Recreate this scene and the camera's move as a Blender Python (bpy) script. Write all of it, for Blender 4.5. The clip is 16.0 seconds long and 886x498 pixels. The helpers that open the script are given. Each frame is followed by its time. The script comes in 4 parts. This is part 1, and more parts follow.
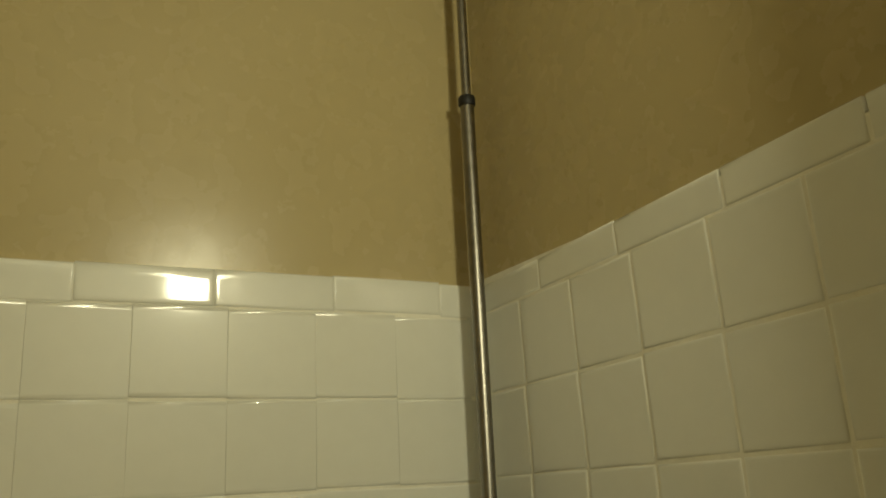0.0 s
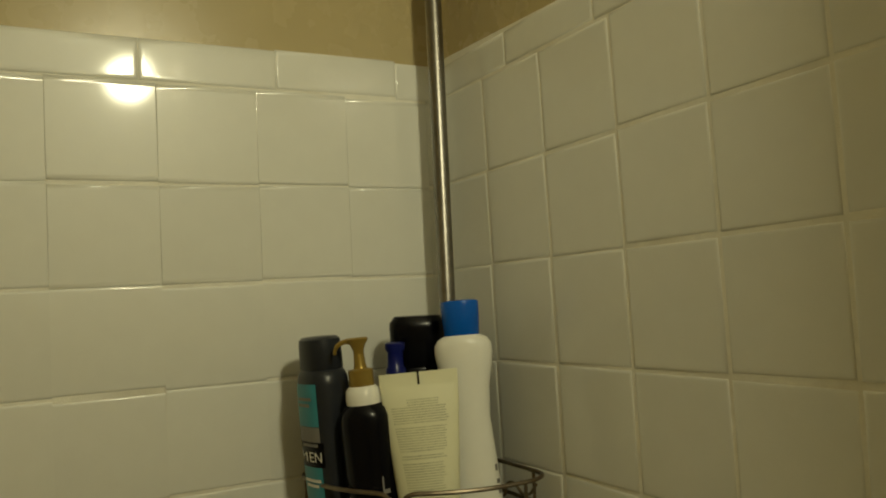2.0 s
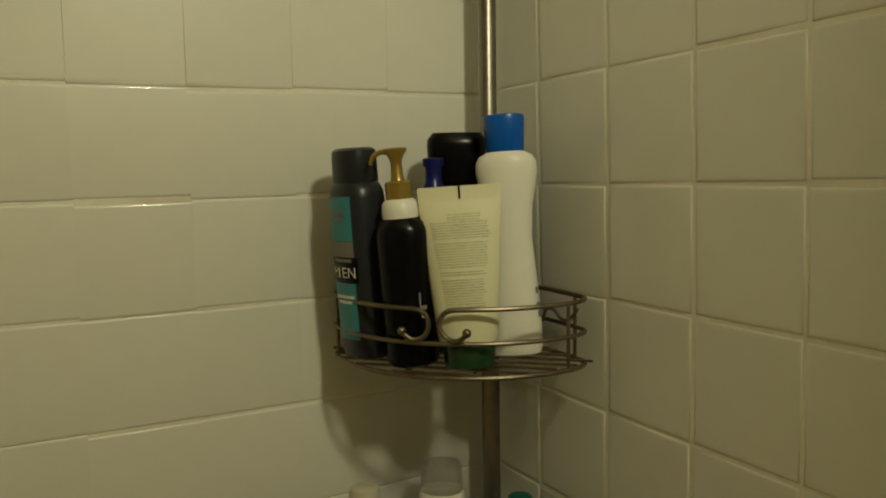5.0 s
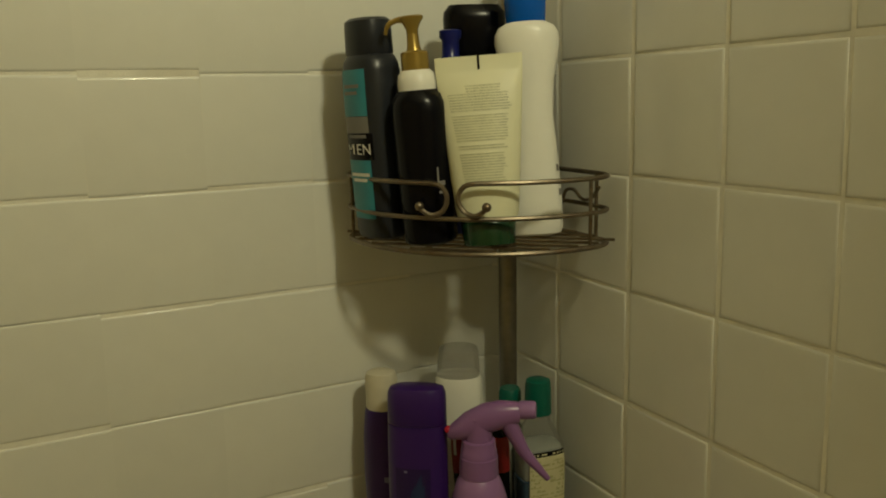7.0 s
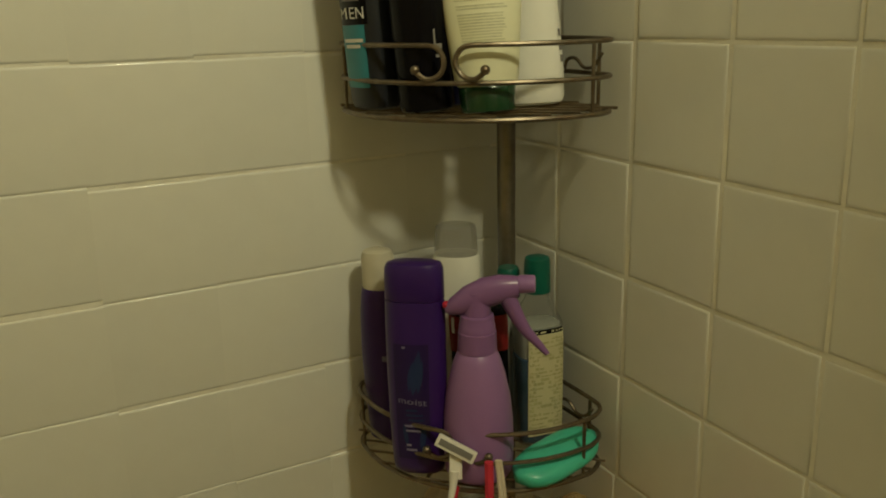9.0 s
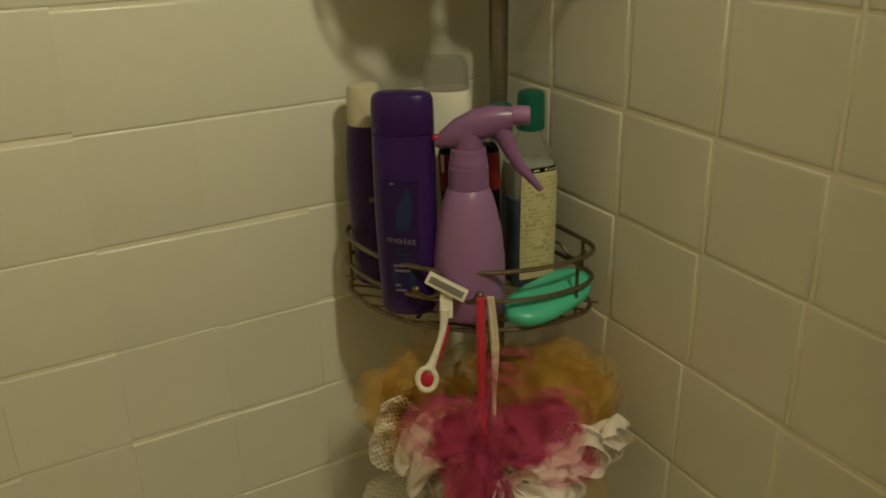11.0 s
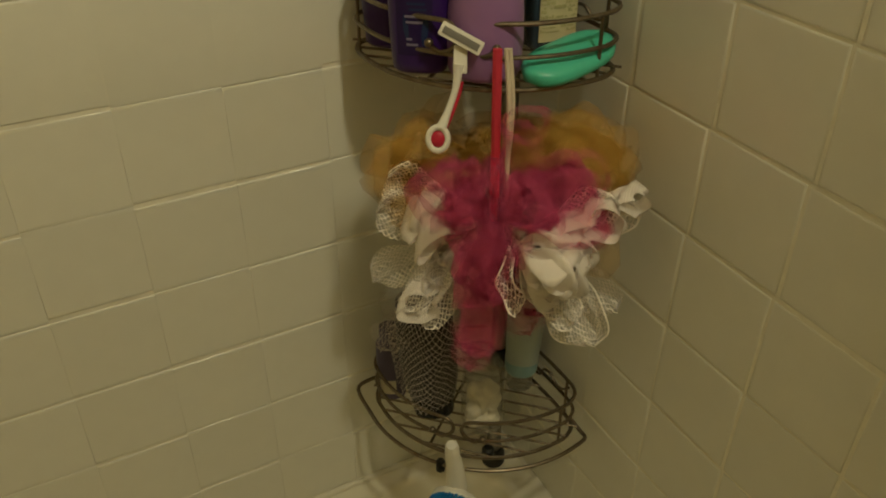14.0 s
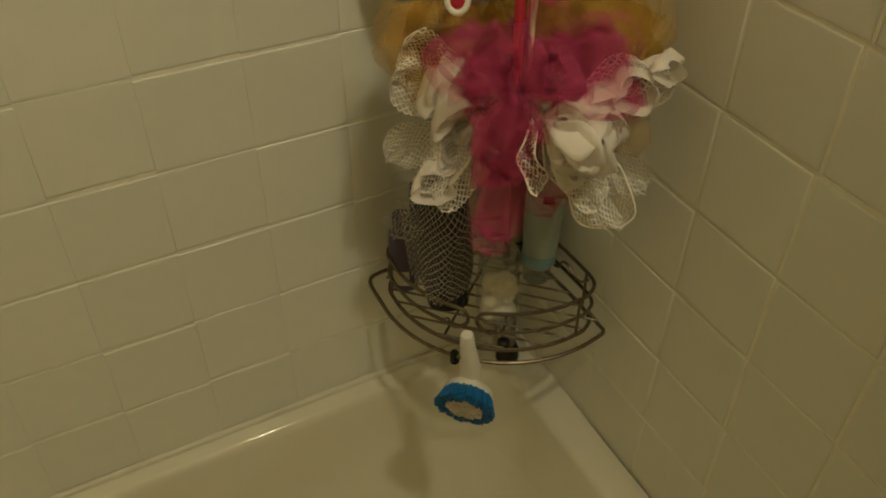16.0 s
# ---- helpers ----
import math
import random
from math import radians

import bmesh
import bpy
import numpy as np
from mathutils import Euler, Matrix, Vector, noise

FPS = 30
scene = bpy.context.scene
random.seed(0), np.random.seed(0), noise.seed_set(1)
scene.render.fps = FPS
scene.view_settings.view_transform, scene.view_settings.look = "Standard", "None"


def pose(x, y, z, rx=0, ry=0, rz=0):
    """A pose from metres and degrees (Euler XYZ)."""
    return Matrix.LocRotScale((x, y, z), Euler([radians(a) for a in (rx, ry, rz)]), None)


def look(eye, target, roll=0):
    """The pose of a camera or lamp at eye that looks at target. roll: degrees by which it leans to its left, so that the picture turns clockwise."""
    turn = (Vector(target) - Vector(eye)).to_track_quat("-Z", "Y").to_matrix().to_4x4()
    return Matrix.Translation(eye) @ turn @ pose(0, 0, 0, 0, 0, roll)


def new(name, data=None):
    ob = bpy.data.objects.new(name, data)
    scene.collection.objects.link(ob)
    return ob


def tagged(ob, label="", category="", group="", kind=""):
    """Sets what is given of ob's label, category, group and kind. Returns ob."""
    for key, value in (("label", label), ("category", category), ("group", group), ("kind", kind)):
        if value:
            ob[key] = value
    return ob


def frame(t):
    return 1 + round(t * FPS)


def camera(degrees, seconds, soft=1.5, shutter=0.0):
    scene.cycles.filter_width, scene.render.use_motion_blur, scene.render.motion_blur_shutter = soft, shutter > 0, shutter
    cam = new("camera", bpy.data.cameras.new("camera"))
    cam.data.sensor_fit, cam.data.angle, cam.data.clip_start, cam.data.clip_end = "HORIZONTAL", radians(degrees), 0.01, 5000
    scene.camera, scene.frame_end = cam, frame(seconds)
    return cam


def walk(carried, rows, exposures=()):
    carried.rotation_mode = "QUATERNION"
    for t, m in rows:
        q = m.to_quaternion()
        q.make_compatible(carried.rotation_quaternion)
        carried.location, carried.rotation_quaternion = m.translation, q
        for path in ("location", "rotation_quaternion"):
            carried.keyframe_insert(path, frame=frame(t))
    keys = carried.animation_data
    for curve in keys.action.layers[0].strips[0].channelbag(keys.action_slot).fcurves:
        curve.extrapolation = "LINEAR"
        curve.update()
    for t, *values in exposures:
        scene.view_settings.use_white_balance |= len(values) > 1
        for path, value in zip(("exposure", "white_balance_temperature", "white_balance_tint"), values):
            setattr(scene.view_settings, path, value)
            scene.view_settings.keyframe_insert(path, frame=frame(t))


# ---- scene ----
cam = camera(55.4, 16.0, soft=1.9)
PATH = [
    (0, (-0.556, -0.965, 1.59), (0.338, 0.752, 2.095), -2.7),
    (0.5, (-0.541, -0.959, 1.582), (0.39, 0.765, 1.988), -4.2),
    (1, (-0.537, -0.948, 1.576), (0.426, 0.779, 1.873), -4.6),
    (1.5, (-0.521, -0.921, 1.571), (0.472, 0.803, 1.773), -4.0),
    (2, (-0.506, -0.889, 1.563), (0.472, 0.854, 1.641), -2.7),
    (2.5, (-0.498, -0.861, 1.555), (0.47, 0.89, 1.576), -2.0),
    (3, (-0.497, -0.844, 1.54), (0.496, 0.892, 1.519), -1.5),
    (3.5, (-0.5, -0.839, 1.524), (0.485, 0.901, 1.47), -1.7),
    (4, (-0.505, -0.833, 1.512), (0.464, 0.913, 1.406), -1.1),
    (4.2, (-0.501, -0.836, 1.509), (0.446, 0.921, 1.387), -1.0),
    (6.3, (-0.522, -0.812, 1.472), (0.418, 0.923, 1.147), -0.9),
    (6.5, (-0.514, -0.812, 1.464), (0.41, 0.931, 1.134), -1.1),
    (7, (-0.513, -0.807, 1.448), (0.407, 0.929, 1.075), -1.1),
    (7.5, (-0.518, -0.802, 1.434), (0.41, 0.92, 1.018), -1.4),
    (8, (-0.513, -0.8, 1.421), (0.405, 0.915, 0.957), -1.6),
    (8.2, (-0.507, -0.802, 1.415), (0.396, 0.918, 0.94), -1.7),
    (10.3, (-0.516, -0.783, 1.36), (0.402, 0.847, 0.654), -0.9),
    (10.5, (-0.511, -0.782, 1.351), (0.398, 0.845, 0.624), -1.2),
    (11, (-0.511, -0.78, 1.336), (0.386, 0.823, 0.546), -1.1),
    (11.5, (-0.511, -0.779, 1.323), (0.371, 0.8, 0.47), -1.0),
    (12, (-0.514, -0.78, 1.305), (0.351, 0.777, 0.395), -0.1),
    (12.5, (-0.515, -0.781, 1.289), (0.336, 0.754, 0.331), -0.2),
    (13, (-0.517, -0.78, 1.275), (0.315, 0.73, 0.263), 0.0),
    (13.5, (-0.516, -0.783, 1.262), (0.295, 0.705, 0.199), 0.0),
    (14, (-0.518, -0.778, 1.249), (0.282, 0.68, 0.139), 0.0),
    (14.5, (-0.52, -0.778, 1.235), (0.27, 0.66, 0.093), 0.2),
    (15, (-0.52, -0.773, 1.22), (0.258, 0.644, 0.042), 0.3),
    (15.5, (-0.515, -0.765, 1.205), (0.236, 0.623, -0.024), 0.1),
    (16, (-0.517, -0.762, 1.194), (0.208, 0.605, -0.073), -0.0),
]
walk(cam, [(t, look(eye, target, roll)) for t, eye, target, roll in PATH],
     [(0, -0.38, 6540, 10), (1.5, -0.43, 6540, 10), (4, -0.38, 6540, 10), (8, -0.03, 6520, 10), (11, 0.22, 6600, 12), (13.5, 0.29, 6630, 15), (16, 0.27, 6630, 16)])

# ---- light ----
world = bpy.data.worlds.new("world")
scene.world = world
world.use_nodes = True
world.node_tree.nodes["Background"].inputs[0].default_value = (1.0, 0.95, 0.65, 1)
world.node_tree.nodes["Background"].inputs[1].default_value = 0.004
LAMP = Vector((-0.206, -0.985, 2.030))
bulb_data = bpy.data.lights.new("bulb_light", "POINT")
bulb_data.energy, bulb_data.color, bulb_data.shadow_soft_size = 17.0, (1.0, 0.953, 0.615), 0.047
new("bulb_light", bulb_data).location = LAMP
scene.view_settings.exposure = 0.0


# ---- materials ----
def material(name, colour, rough=0.5, metal=0.0, spread=0.08, scale=60.0, bump=0.0, bump_scale=400.0, coat=0.0, wave=0.0,
             transmission=0.0, alpha=1.0, objects=0.0, ior=1.45, sheen=0.0, stain=None):
    m = bpy.data.materials.new(name)
    m.use_nodes = True
    nodes, links = m.node_tree.nodes, m.node_tree.links
    p = nodes["Principled BSDF"]
    p.inputs["Roughness"].default_value, p.inputs["Metallic"].default_value = rough, metal
    p.inputs["Coat Weight"].default_value, p.inputs["Transmission Weight"].default_value = coat, transmission
    p.inputs["Alpha"].default_value, p.inputs["IOR"].default_value = alpha, ior
    p.inputs["Coat Roughness"].default_value = 0.08
    p.inputs["Sheen Weight"].default_value = sheen
    place = nodes.new("ShaderNodeTexCoord")
    grain = nodes.new("ShaderNodeTexNoise")
    grain.inputs["Scale"].default_value, grain.inputs["Detail"].default_value = scale, 5
    broad = nodes.new("ShaderNodeTexNoise")
    broad.inputs["Scale"].default_value, broad.inputs["Detail"].default_value = scale / 9, 3
    for n in (grain, broad):
        links.new(place.outputs["Object"], n.inputs["Vector"])
    mean = nodes.new("ShaderNodeMath")
    mean.operation = "ADD"
    links.new(grain.outputs["Fac"], mean.inputs[0])
    links.new(broad.outputs["Fac"], mean.inputs[1])
    ramp = nodes.new("ShaderNodeMapRange")
    ramp.inputs["From Min"].default_value, ramp.inputs["From Max"].default_value = 0.6, 1.4
    ramp.inputs["To Min"].default_value, ramp.inputs["To Max"].default_value = 1 - spread, 1 + spread
    links.new(mean.outputs[0], ramp.inputs["Value"])
    value = ramp.outputs[0]
    if objects:
        info = nodes.new("ShaderNodeObjectInfo")
        each = nodes.new("ShaderNodeMapRange")
        each.inputs["To Min"].default_value, each.inputs["To Max"].default_value = 1 - objects, 1 + objects
        links.new(info.outputs["Random"], each.inputs["Value"])
        times = nodes.new("ShaderNodeMath")
        times.operation = "MULTIPLY"
        links.new(value, times.inputs[0])
        links.new(each.outputs[0], times.inputs[1])
        value = times.outputs[0]
    tint = nodes.new("ShaderNodeMix")
    tint.data_type, tint.blend_type = "RGBA", "MULTIPLY"
    tint.inputs["Factor"].default_value = 1
    tint.inputs["A"].default_value = (*colour, 1)
    links.new(value, tint.inputs["B"])
    out = tint.outputs["Result"]
    if stain:
        shade, amount, size = stain
        blot = nodes.new("ShaderNodeTexNoise")
        blot.inputs["Scale"].default_value, blot.inputs["Detail"].default_value = size, 6
        links.new(place.outputs["Object"], blot.inputs["Vector"])
        cut = nodes.new("ShaderNodeMapRange")
        cut.inputs["From Min"].default_value, cut.inputs["From Max"].default_value = 0.5, 0.75
        cut.inputs["To Max"].default_value = amount
        links.new(blot.outputs["Fac"], cut.inputs["Value"])
        dirt = nodes.new("ShaderNodeMix")
        dirt.data_type = "RGBA"
        dirt.inputs["B"].default_value = (*shade, 1)
        links.new(cut.outputs[0], dirt.inputs["Factor"])
        links.new(out, dirt.inputs["A"])
        out = dirt.outputs["Result"]
    links.new(out, p.inputs["Base Color"])
    rough_var = nodes.new("ShaderNodeMapRange")
    rough_var.inputs["From Min"].default_value, rough_var.inputs["From Max"].default_value = 0.3, 0.7
    rough_var.inputs["To Min"].default_value, rough_var.inputs["To Max"].default_value = rough * 0.94, min(1, rough * 1.07)
    links.new(grain.outputs["Fac"], rough_var.inputs["Value"])
    links.new(rough_var.outputs[0], p.inputs["Roughness"])
    normal = None
    for strength, size, depth in ((bump, bump_scale, 0.001), (wave, 14.0, 0.004)):
        if strength:
            tex = nodes.new("ShaderNodeTexNoise")
            tex.inputs["Scale"].default_value, tex.inputs["Detail"].default_value = size, 3
            links.new(place.outputs["Object"], tex.inputs["Vector"])
            b = nodes.new("ShaderNodeBump")
            b.inputs["Strength"].default_value, b.inputs["Distance"].default_value = strength, depth
            links.new(tex.outputs["Fac"], b.inputs["Height"])
            if normal:
                links.new(normal, b.inputs["Normal"])
            normal = b.outputs["Normal"]
    if normal:
        links.new(normal, p.inputs["Normal"])
    return m


def net_material(name, colour, cell, line, cover, rough=0.6, haze=0.0, through_light=0.3):
    """A knitted net with open cells: threads of a diamond mesh, clear between them."""
    m = bpy.data.materials.new(name)
    m.use_nodes = True
    nodes, links = m.node_tree.nodes, m.node_tree.links
    p, out = nodes["Principled BSDF"], nodes["Material Output"]
    p.inputs["Base Color"].default_value = (*colour, 1)
    p.inputs["Roughness"].default_value = rough
    p.inputs["Specular IOR Level"].default_value = 0.25
    uv = nodes.new("ShaderNodeUVMap")
    uv.uv_map = "net"
    warp = nodes.new("ShaderNodeTexNoise")
    warp.inputs["Scale"].default_value = 30
    links.new(uv.outputs[0], warp.inputs["Vector"])
    shift = nodes.new("ShaderNodeVectorMath")
    shift.operation = "MULTIPLY_ADD"
    shift.inputs[1].default_value = (cell * 0.9,) * 3
    links.new(warp.outputs["Color"], shift.inputs[0])
    links.new(uv.outputs[0], shift.inputs[2])
    split = nodes.new("ShaderNodeSeparateXYZ")
    links.new(shift.outputs[0], split.inputs[0])

    def maths(op, a, b=None):
        n = nodes.new("ShaderNodeMath")
        n.operation = op
        for k, v in enumerate((a, b)):
            if v is None:
                continue
            if isinstance(v, (int, float)):
                n.inputs[k].default_value = v
            else:
                links.new(v, n.inputs[k])
        return n.outputs[0]

    u, v = split.outputs[0], split.outputs[1]
    lines = []
    for s in (1, -1):
        q = maths("MULTIPLY", maths("ADD", u, maths("MULTIPLY", v, s * 0.7)), 1 / cell)
        lines.append(maths("ABSOLUTE", maths("SUBTRACT", maths("FRACT", q), 0.5)))
    near = maths("MINIMUM", lines[0], lines[1])
    mask = nodes.new("ShaderNodeMapRange")
    mask.interpolation_type = "SMOOTHSTEP"
    mask.inputs["From Min"].default_value, mask.inputs["From Max"].default_value = line * 0.6, line
    mask.inputs["To Min"].default_value, mask.inputs["To Max"].default_value = cover, haze
    links.new(near, mask.inputs["Value"])
    clear = nodes.new("ShaderNodeBsdfTransparent")
    back = nodes.new("ShaderNodeBsdfTranslucent")
    back.inputs[0].default_value = (*colour, 1)
    cloth = nodes.new("ShaderNodeMixShader")
    cloth.inputs[0].default_value = through_light
    links.new(p.outputs[0], cloth.inputs[1])
    links.new(back.outputs[0], cloth.inputs[2])
    mix = nodes.new("ShaderNodeMixShader")
    links.new(mask.outputs[0], mix.inputs[0])
    links.new(clear.outputs[0], mix.inputs[1])
    links.new(cloth.outputs[0], mix.inputs[2])
    links.new(mix.outputs[0], out.inputs["Surface"])
    return m


M = {
    "tile": material("glazed_tile", (0.755, 0.755, 0.70), 0.36, spread=0.025, scale=40, wave=0.10, coat=0.55, objects=0.018, bump=0.03, bump_scale=300),
    "grout": material("grout", (0.85, 0.83, 0.74), 0.85, spread=0.08, scale=120, bump=0.4, bump_scale=900, stain=((0.45, 0.38, 0.24), 0.35, 7)),
    "paint": material("wall_paint", (0.465, 0.385, 0.205), 0.27, spread=0.006, scale=30, bump=0.03, bump_scale=180, wave=0.09),
    "ceiling": material("ceiling_paint", (0.75, 0.72, 0.62), 0.8, spread=0.04),
    "floor": material("floor_vinyl", (0.35, 0.3, 0.22), 0.5, spread=0.15),
    "tub": material("tub_enamel", (0.77, 0.74, 0.63), 0.09, spread=0.03, scale=20, coat=0.4, bump=0.03, bump_scale=200, stain=((0.5, 0.4, 0.22), 0.3, 5)),
    "caulk": material("caulk", (0.74, 0.71, 0.61), 0.45, spread=0.08, scale=60, stain=((0.4, 0.33, 0.2), 0.3, 10)),
    "steel": material("brushed_steel", (0.25, 0.235, 0.21), 0.33, 1.0, spread=0.2, scale=90, bump=0.15, bump_scale=500),
    "wire": material("pewter_wire", (0.2, 0.165, 0.12), 0.38, 0.85, spread=0.3, scale=150, bump=0.2, bump_scale=600, stain=((0.13, 0.07, 0.03), 0.6, 60)),
    "rubber": material("black_rubber", (0.012, 0.012, 0.012), 0.5),
    "charcoal": material("charcoal_plastic", (0.017, 0.02, 0.027), 0.34, spread=0.1, bump=0.05),
    "teal": material("teal_label", (0.035, 0.25, 0.32), 0.4, spread=0.12),
    "black": material("black_plastic", (0.003, 0.003, 0.005), 0.24, ior=1.28),
    "grey_ink": material("grey_ink", (0.2, 0.19, 0.18), 0.5),
    "white_ink": material("white_ink", (0.75, 0.74, 0.7), 0.5),
    "white": material("white_plastic", (0.8, 0.79, 0.72), 0.35, spread=0.03, wave=0.05),
    "gold": material("gold_plastic", (0.36, 0.25, 0.06), 0.3, 0.6, spread=0.1),
    "blue": material("blue_cap", (0.0, 0.10, 0.50), 0.25, spread=0.06),
    "navy": material("navy_plastic", (0.003, 0.008, 0.12), 0.3),
    "cream": material("cream_tube", (0.72, 0.71, 0.5), 0.4, spread=0.03, wave=0.12),
    "tube_ink": material("sage_ink", (0.5, 0.5, 0.33), 0.6, spread=0.35, scale=300),
    "green": material("dark_green_cap", (0.006, 0.04, 0.014), 0.25, coat=0.3),
    "purple": material("purple_plastic", (0.036, 0.010, 0.125), 0.3, spread=0.03),
    "purple_dark": material("deep_purple", (0.02, 0.008, 0.075), 0.3, spread=0.08),
    "lilac_ink": material("lilac_ink", (0.2, 0.18, 0.3), 0.5),
    "blue_ink": material("blue_ink", (0.012, 0.028, 0.10), 0.5),
    "lilac": material("lilac_plastic", (0.30, 0.155, 0.36), 0.36, spread=0.04, wave=0.06),
    "lilac_head": material("lilac_trigger", (0.24, 0.115, 0.29), 0.3, spread=0.05),
    "ivory": material("ivory_cap", (0.62, 0.58, 0.46), 0.45, spread=0.1),
    "frost": material("clear_cap", (0.45, 0.44, 0.41), 0.07, transmission=0.7, alpha=0.6, ior=1.4, coat=0.5),
    "clear": material("clear_bottle", (0.86, 0.87, 0.85), 0.08, transmission=0.9, alpha=0.3, ior=1.15),
    "liquid": material("blue_liquid", (0.03, 0.075, 0.13), 0.15, coat=0.3),
    "pale": material("pale_liquid", (0.27, 0.28, 0.25), 0.2, coat=0.3),
    "emerald": material("emerald_cap", (0.0, 0.105, 0.075), 0.4, spread=0.08, bump=0.1),
    "paper": material("cream_label", (0.62, 0.58, 0.36), 0.55, spread=0.1),
    "olive_ink": material("olive_ink", (0.44, 0.42, 0.22), 0.6, spread=0.3, scale=400),
    "red": material("red_label", (0.22, 0.009, 0.011), 0.4),
    "soap": material("turquoise_soap", (0.06, 0.5, 0.36), 0.36, spread=0.07, scale=40, wave=0.3, coat=0.2),
    "crimson": material("crimson_plastic", (0.48, 0.02, 0.05), 0.4),
    "red_cord": material("red_cord", (0.55, 0.03, 0.06), 0.6, bump=0.4, bump_scale=900),
    "white_cord": material("white_cord", (0.68, 0.6, 0.47), 0.7, bump=0.4, bump_scale=900),
    "pale_blue": material("pale_blue_plastic", (0.42, 0.51, 0.51), 0.35, spread=0.06),
    "aqua": material("aqua_plastic", (0.24, 0.42, 0.48), 0.35, spread=0.08),
    "fluff": material("white_fluff", (0.85, 0.81, 0.70), 0.9, spread=0.12, bump=0.8, bump_scale=120),
    "bristle": material("blue_bristles", (0.0, 0.13, 0.36), 0.5, spread=0.2, scale=300, bump=0.4),
    "core": material("cream_bristles", (0.72, 0.66, 0.56), 0.8, spread=0.25, scale=500, bump=0.8, bump_scale=700),
    "brush_white": material("brush_white", (0.78, 0.76, 0.7), 0.3, spread=0.03),
    "slate": material("slate_plastic", (0.016, 0.014, 0.03), 0.35, spread=0.15),
    "plum": material("plum_plastic", (0.09, 0.075, 0.15), 0.35, spread=0.12),
    "net_white": net_material("white_net", (0.98, 0.93, 0.88), 0.0046, 0.17, 0.95, haze=0.18, through_light=0.18),
    "net_fold": net_material("gathered_white_net", (0.98, 0.92, 0.87), 0.0016, 0.3, 0.8, haze=0.55, through_light=0.15),
    "hem": material("white_hem", (0.92, 0.87, 0.8), 0.7, spread=0.1, scale=200),
    "net_pink": net_material("pink_net", (0.94, 0.14, 0.34), 0.0024, 0.24, 0.24, haze=0.09),
    "net_orange": net_material("orange_net", (1.0, 0.60, 0.13), 0.0022, 0.2, 0.24, haze=0.06),
    "net_grey": net_material("grey_net", (0.86, 0.79, 0.76), 0.0066, 0.07, 0.85, haze=0.03),
}


# ---- building helpers ----
def mesh_of(name, bm, smooth=True, angle=38):
    me = bpy.data.meshes.new(name)
    bmesh.ops.recalc_face_normals(bm, faces=bm.faces)
    bm.to_mesh(me)
    bm.free()
    if smooth:
        me.shade_smooth()
        me.set_sharp_from_angle(angle=radians(angle))
    return me


def part(name, bm, mat, parent=None, label="", smooth=True, angle=38):
    me = bm if isinstance(bm, bpy.types.Mesh) else mesh_of(name, bm, smooth, angle)
    if not me.materials:
        me.materials.append(M[mat])
    ob = new(name, me)
    if parent:
        ob.parent = parent
    return tagged(ob, label)


def thing(name, m, label, category, group="", kind=""):
    ob = new(name)
    ob.empty_display_size = 0.02
    ob.matrix_basis = m
    return tagged(ob, label, category, group, kind)


def box(bm, a, b, bevel=0.0):
    a, b = Vector(a), Vector(b)
    made = bmesh.ops.create_cube(bm, size=1, matrix=Matrix.Translation((a + b) / 2) @ Matrix.Diagonal((*(b - a), 1)))
    if bevel:
        edges = list({e for v in made["verts"] for e in v.link_edges})
        bmesh.ops.bevel(bm, geom=edges, offset=bevel, segments=2, profile=0.6, affect="EDGES")
    return bm


def box_bm(a, b, bevel=0.0):
    return box(bmesh.new(), a, b, bevel)


def ring_point(section, a):
    """section: z, rx, ry, squareness, and optionally the centre's x, y."""
    z, rx, ry, n = section[:4]
    ox, oy = section[4:6] if len(section) > 5 else (0, 0)
    c, s = math.cos(a), math.sin(a)
    return Vector((ox + rx * math.copysign(abs(c) ** (2 / n), c), oy + ry * math.copysign(abs(s) ** (2 / n), s), z))


def loft(sections, seg=36, cap=True, bm=None):
    bm = bm or bmesh.new()
    rings = [[bm.verts.new(ring_point(s, 2 * math.pi * k / seg)) for k in range(seg)] for s in sections]
    for a, b in zip(rings, rings[1:]):
        for k in range(seg):
            bm.faces.new((a[k], a[(k + 1) % seg], b[(k + 1) % seg], b[k]))
    if cap:
        bm.faces.new(rings[0][::-1])
        bm.faces.new(rings[-1])
    return bm


def on_surface(sections, a, z, out=0.0005):
    """The point of a loft at angle a and height z, moved outwards."""
    for s, t in zip(sections, sections[1:]):
        if s[0] <= z <= t[0] and t[0] > s[0]:
            k = (z - s[0]) / (t[0] - s[0])
            mid = tuple(p + (q - p) * k for p, q in zip(s, t))
            p = ring_point(mid, a)
            flat = Vector((p.x, p.y, 0))
            return p + flat.normalized() * out
    return ring_point(sections[-1], a)


def patch(sections, a0, a1, z0, z1, out=0.0005, na=10, nz=6, bm=None):
    """A label that lies on a loft, between two angles in degrees (-90 faces the front) and two heights."""
    bm = bm or bmesh.new()
    grid = [[bm.verts.new(on_surface(sections, radians(a0 + (a1 - a0) * i / na), z0 + (z1 - z0) * j / nz, out)) for i in range(na + 1)]
            for j in range(nz + 1)]
    for j in range(nz):
        for i in range(na):
            bm.faces.new((grid[j][i], grid[j][i + 1], grid[j + 1][i + 1], grid[j + 1][i]))
    return bm


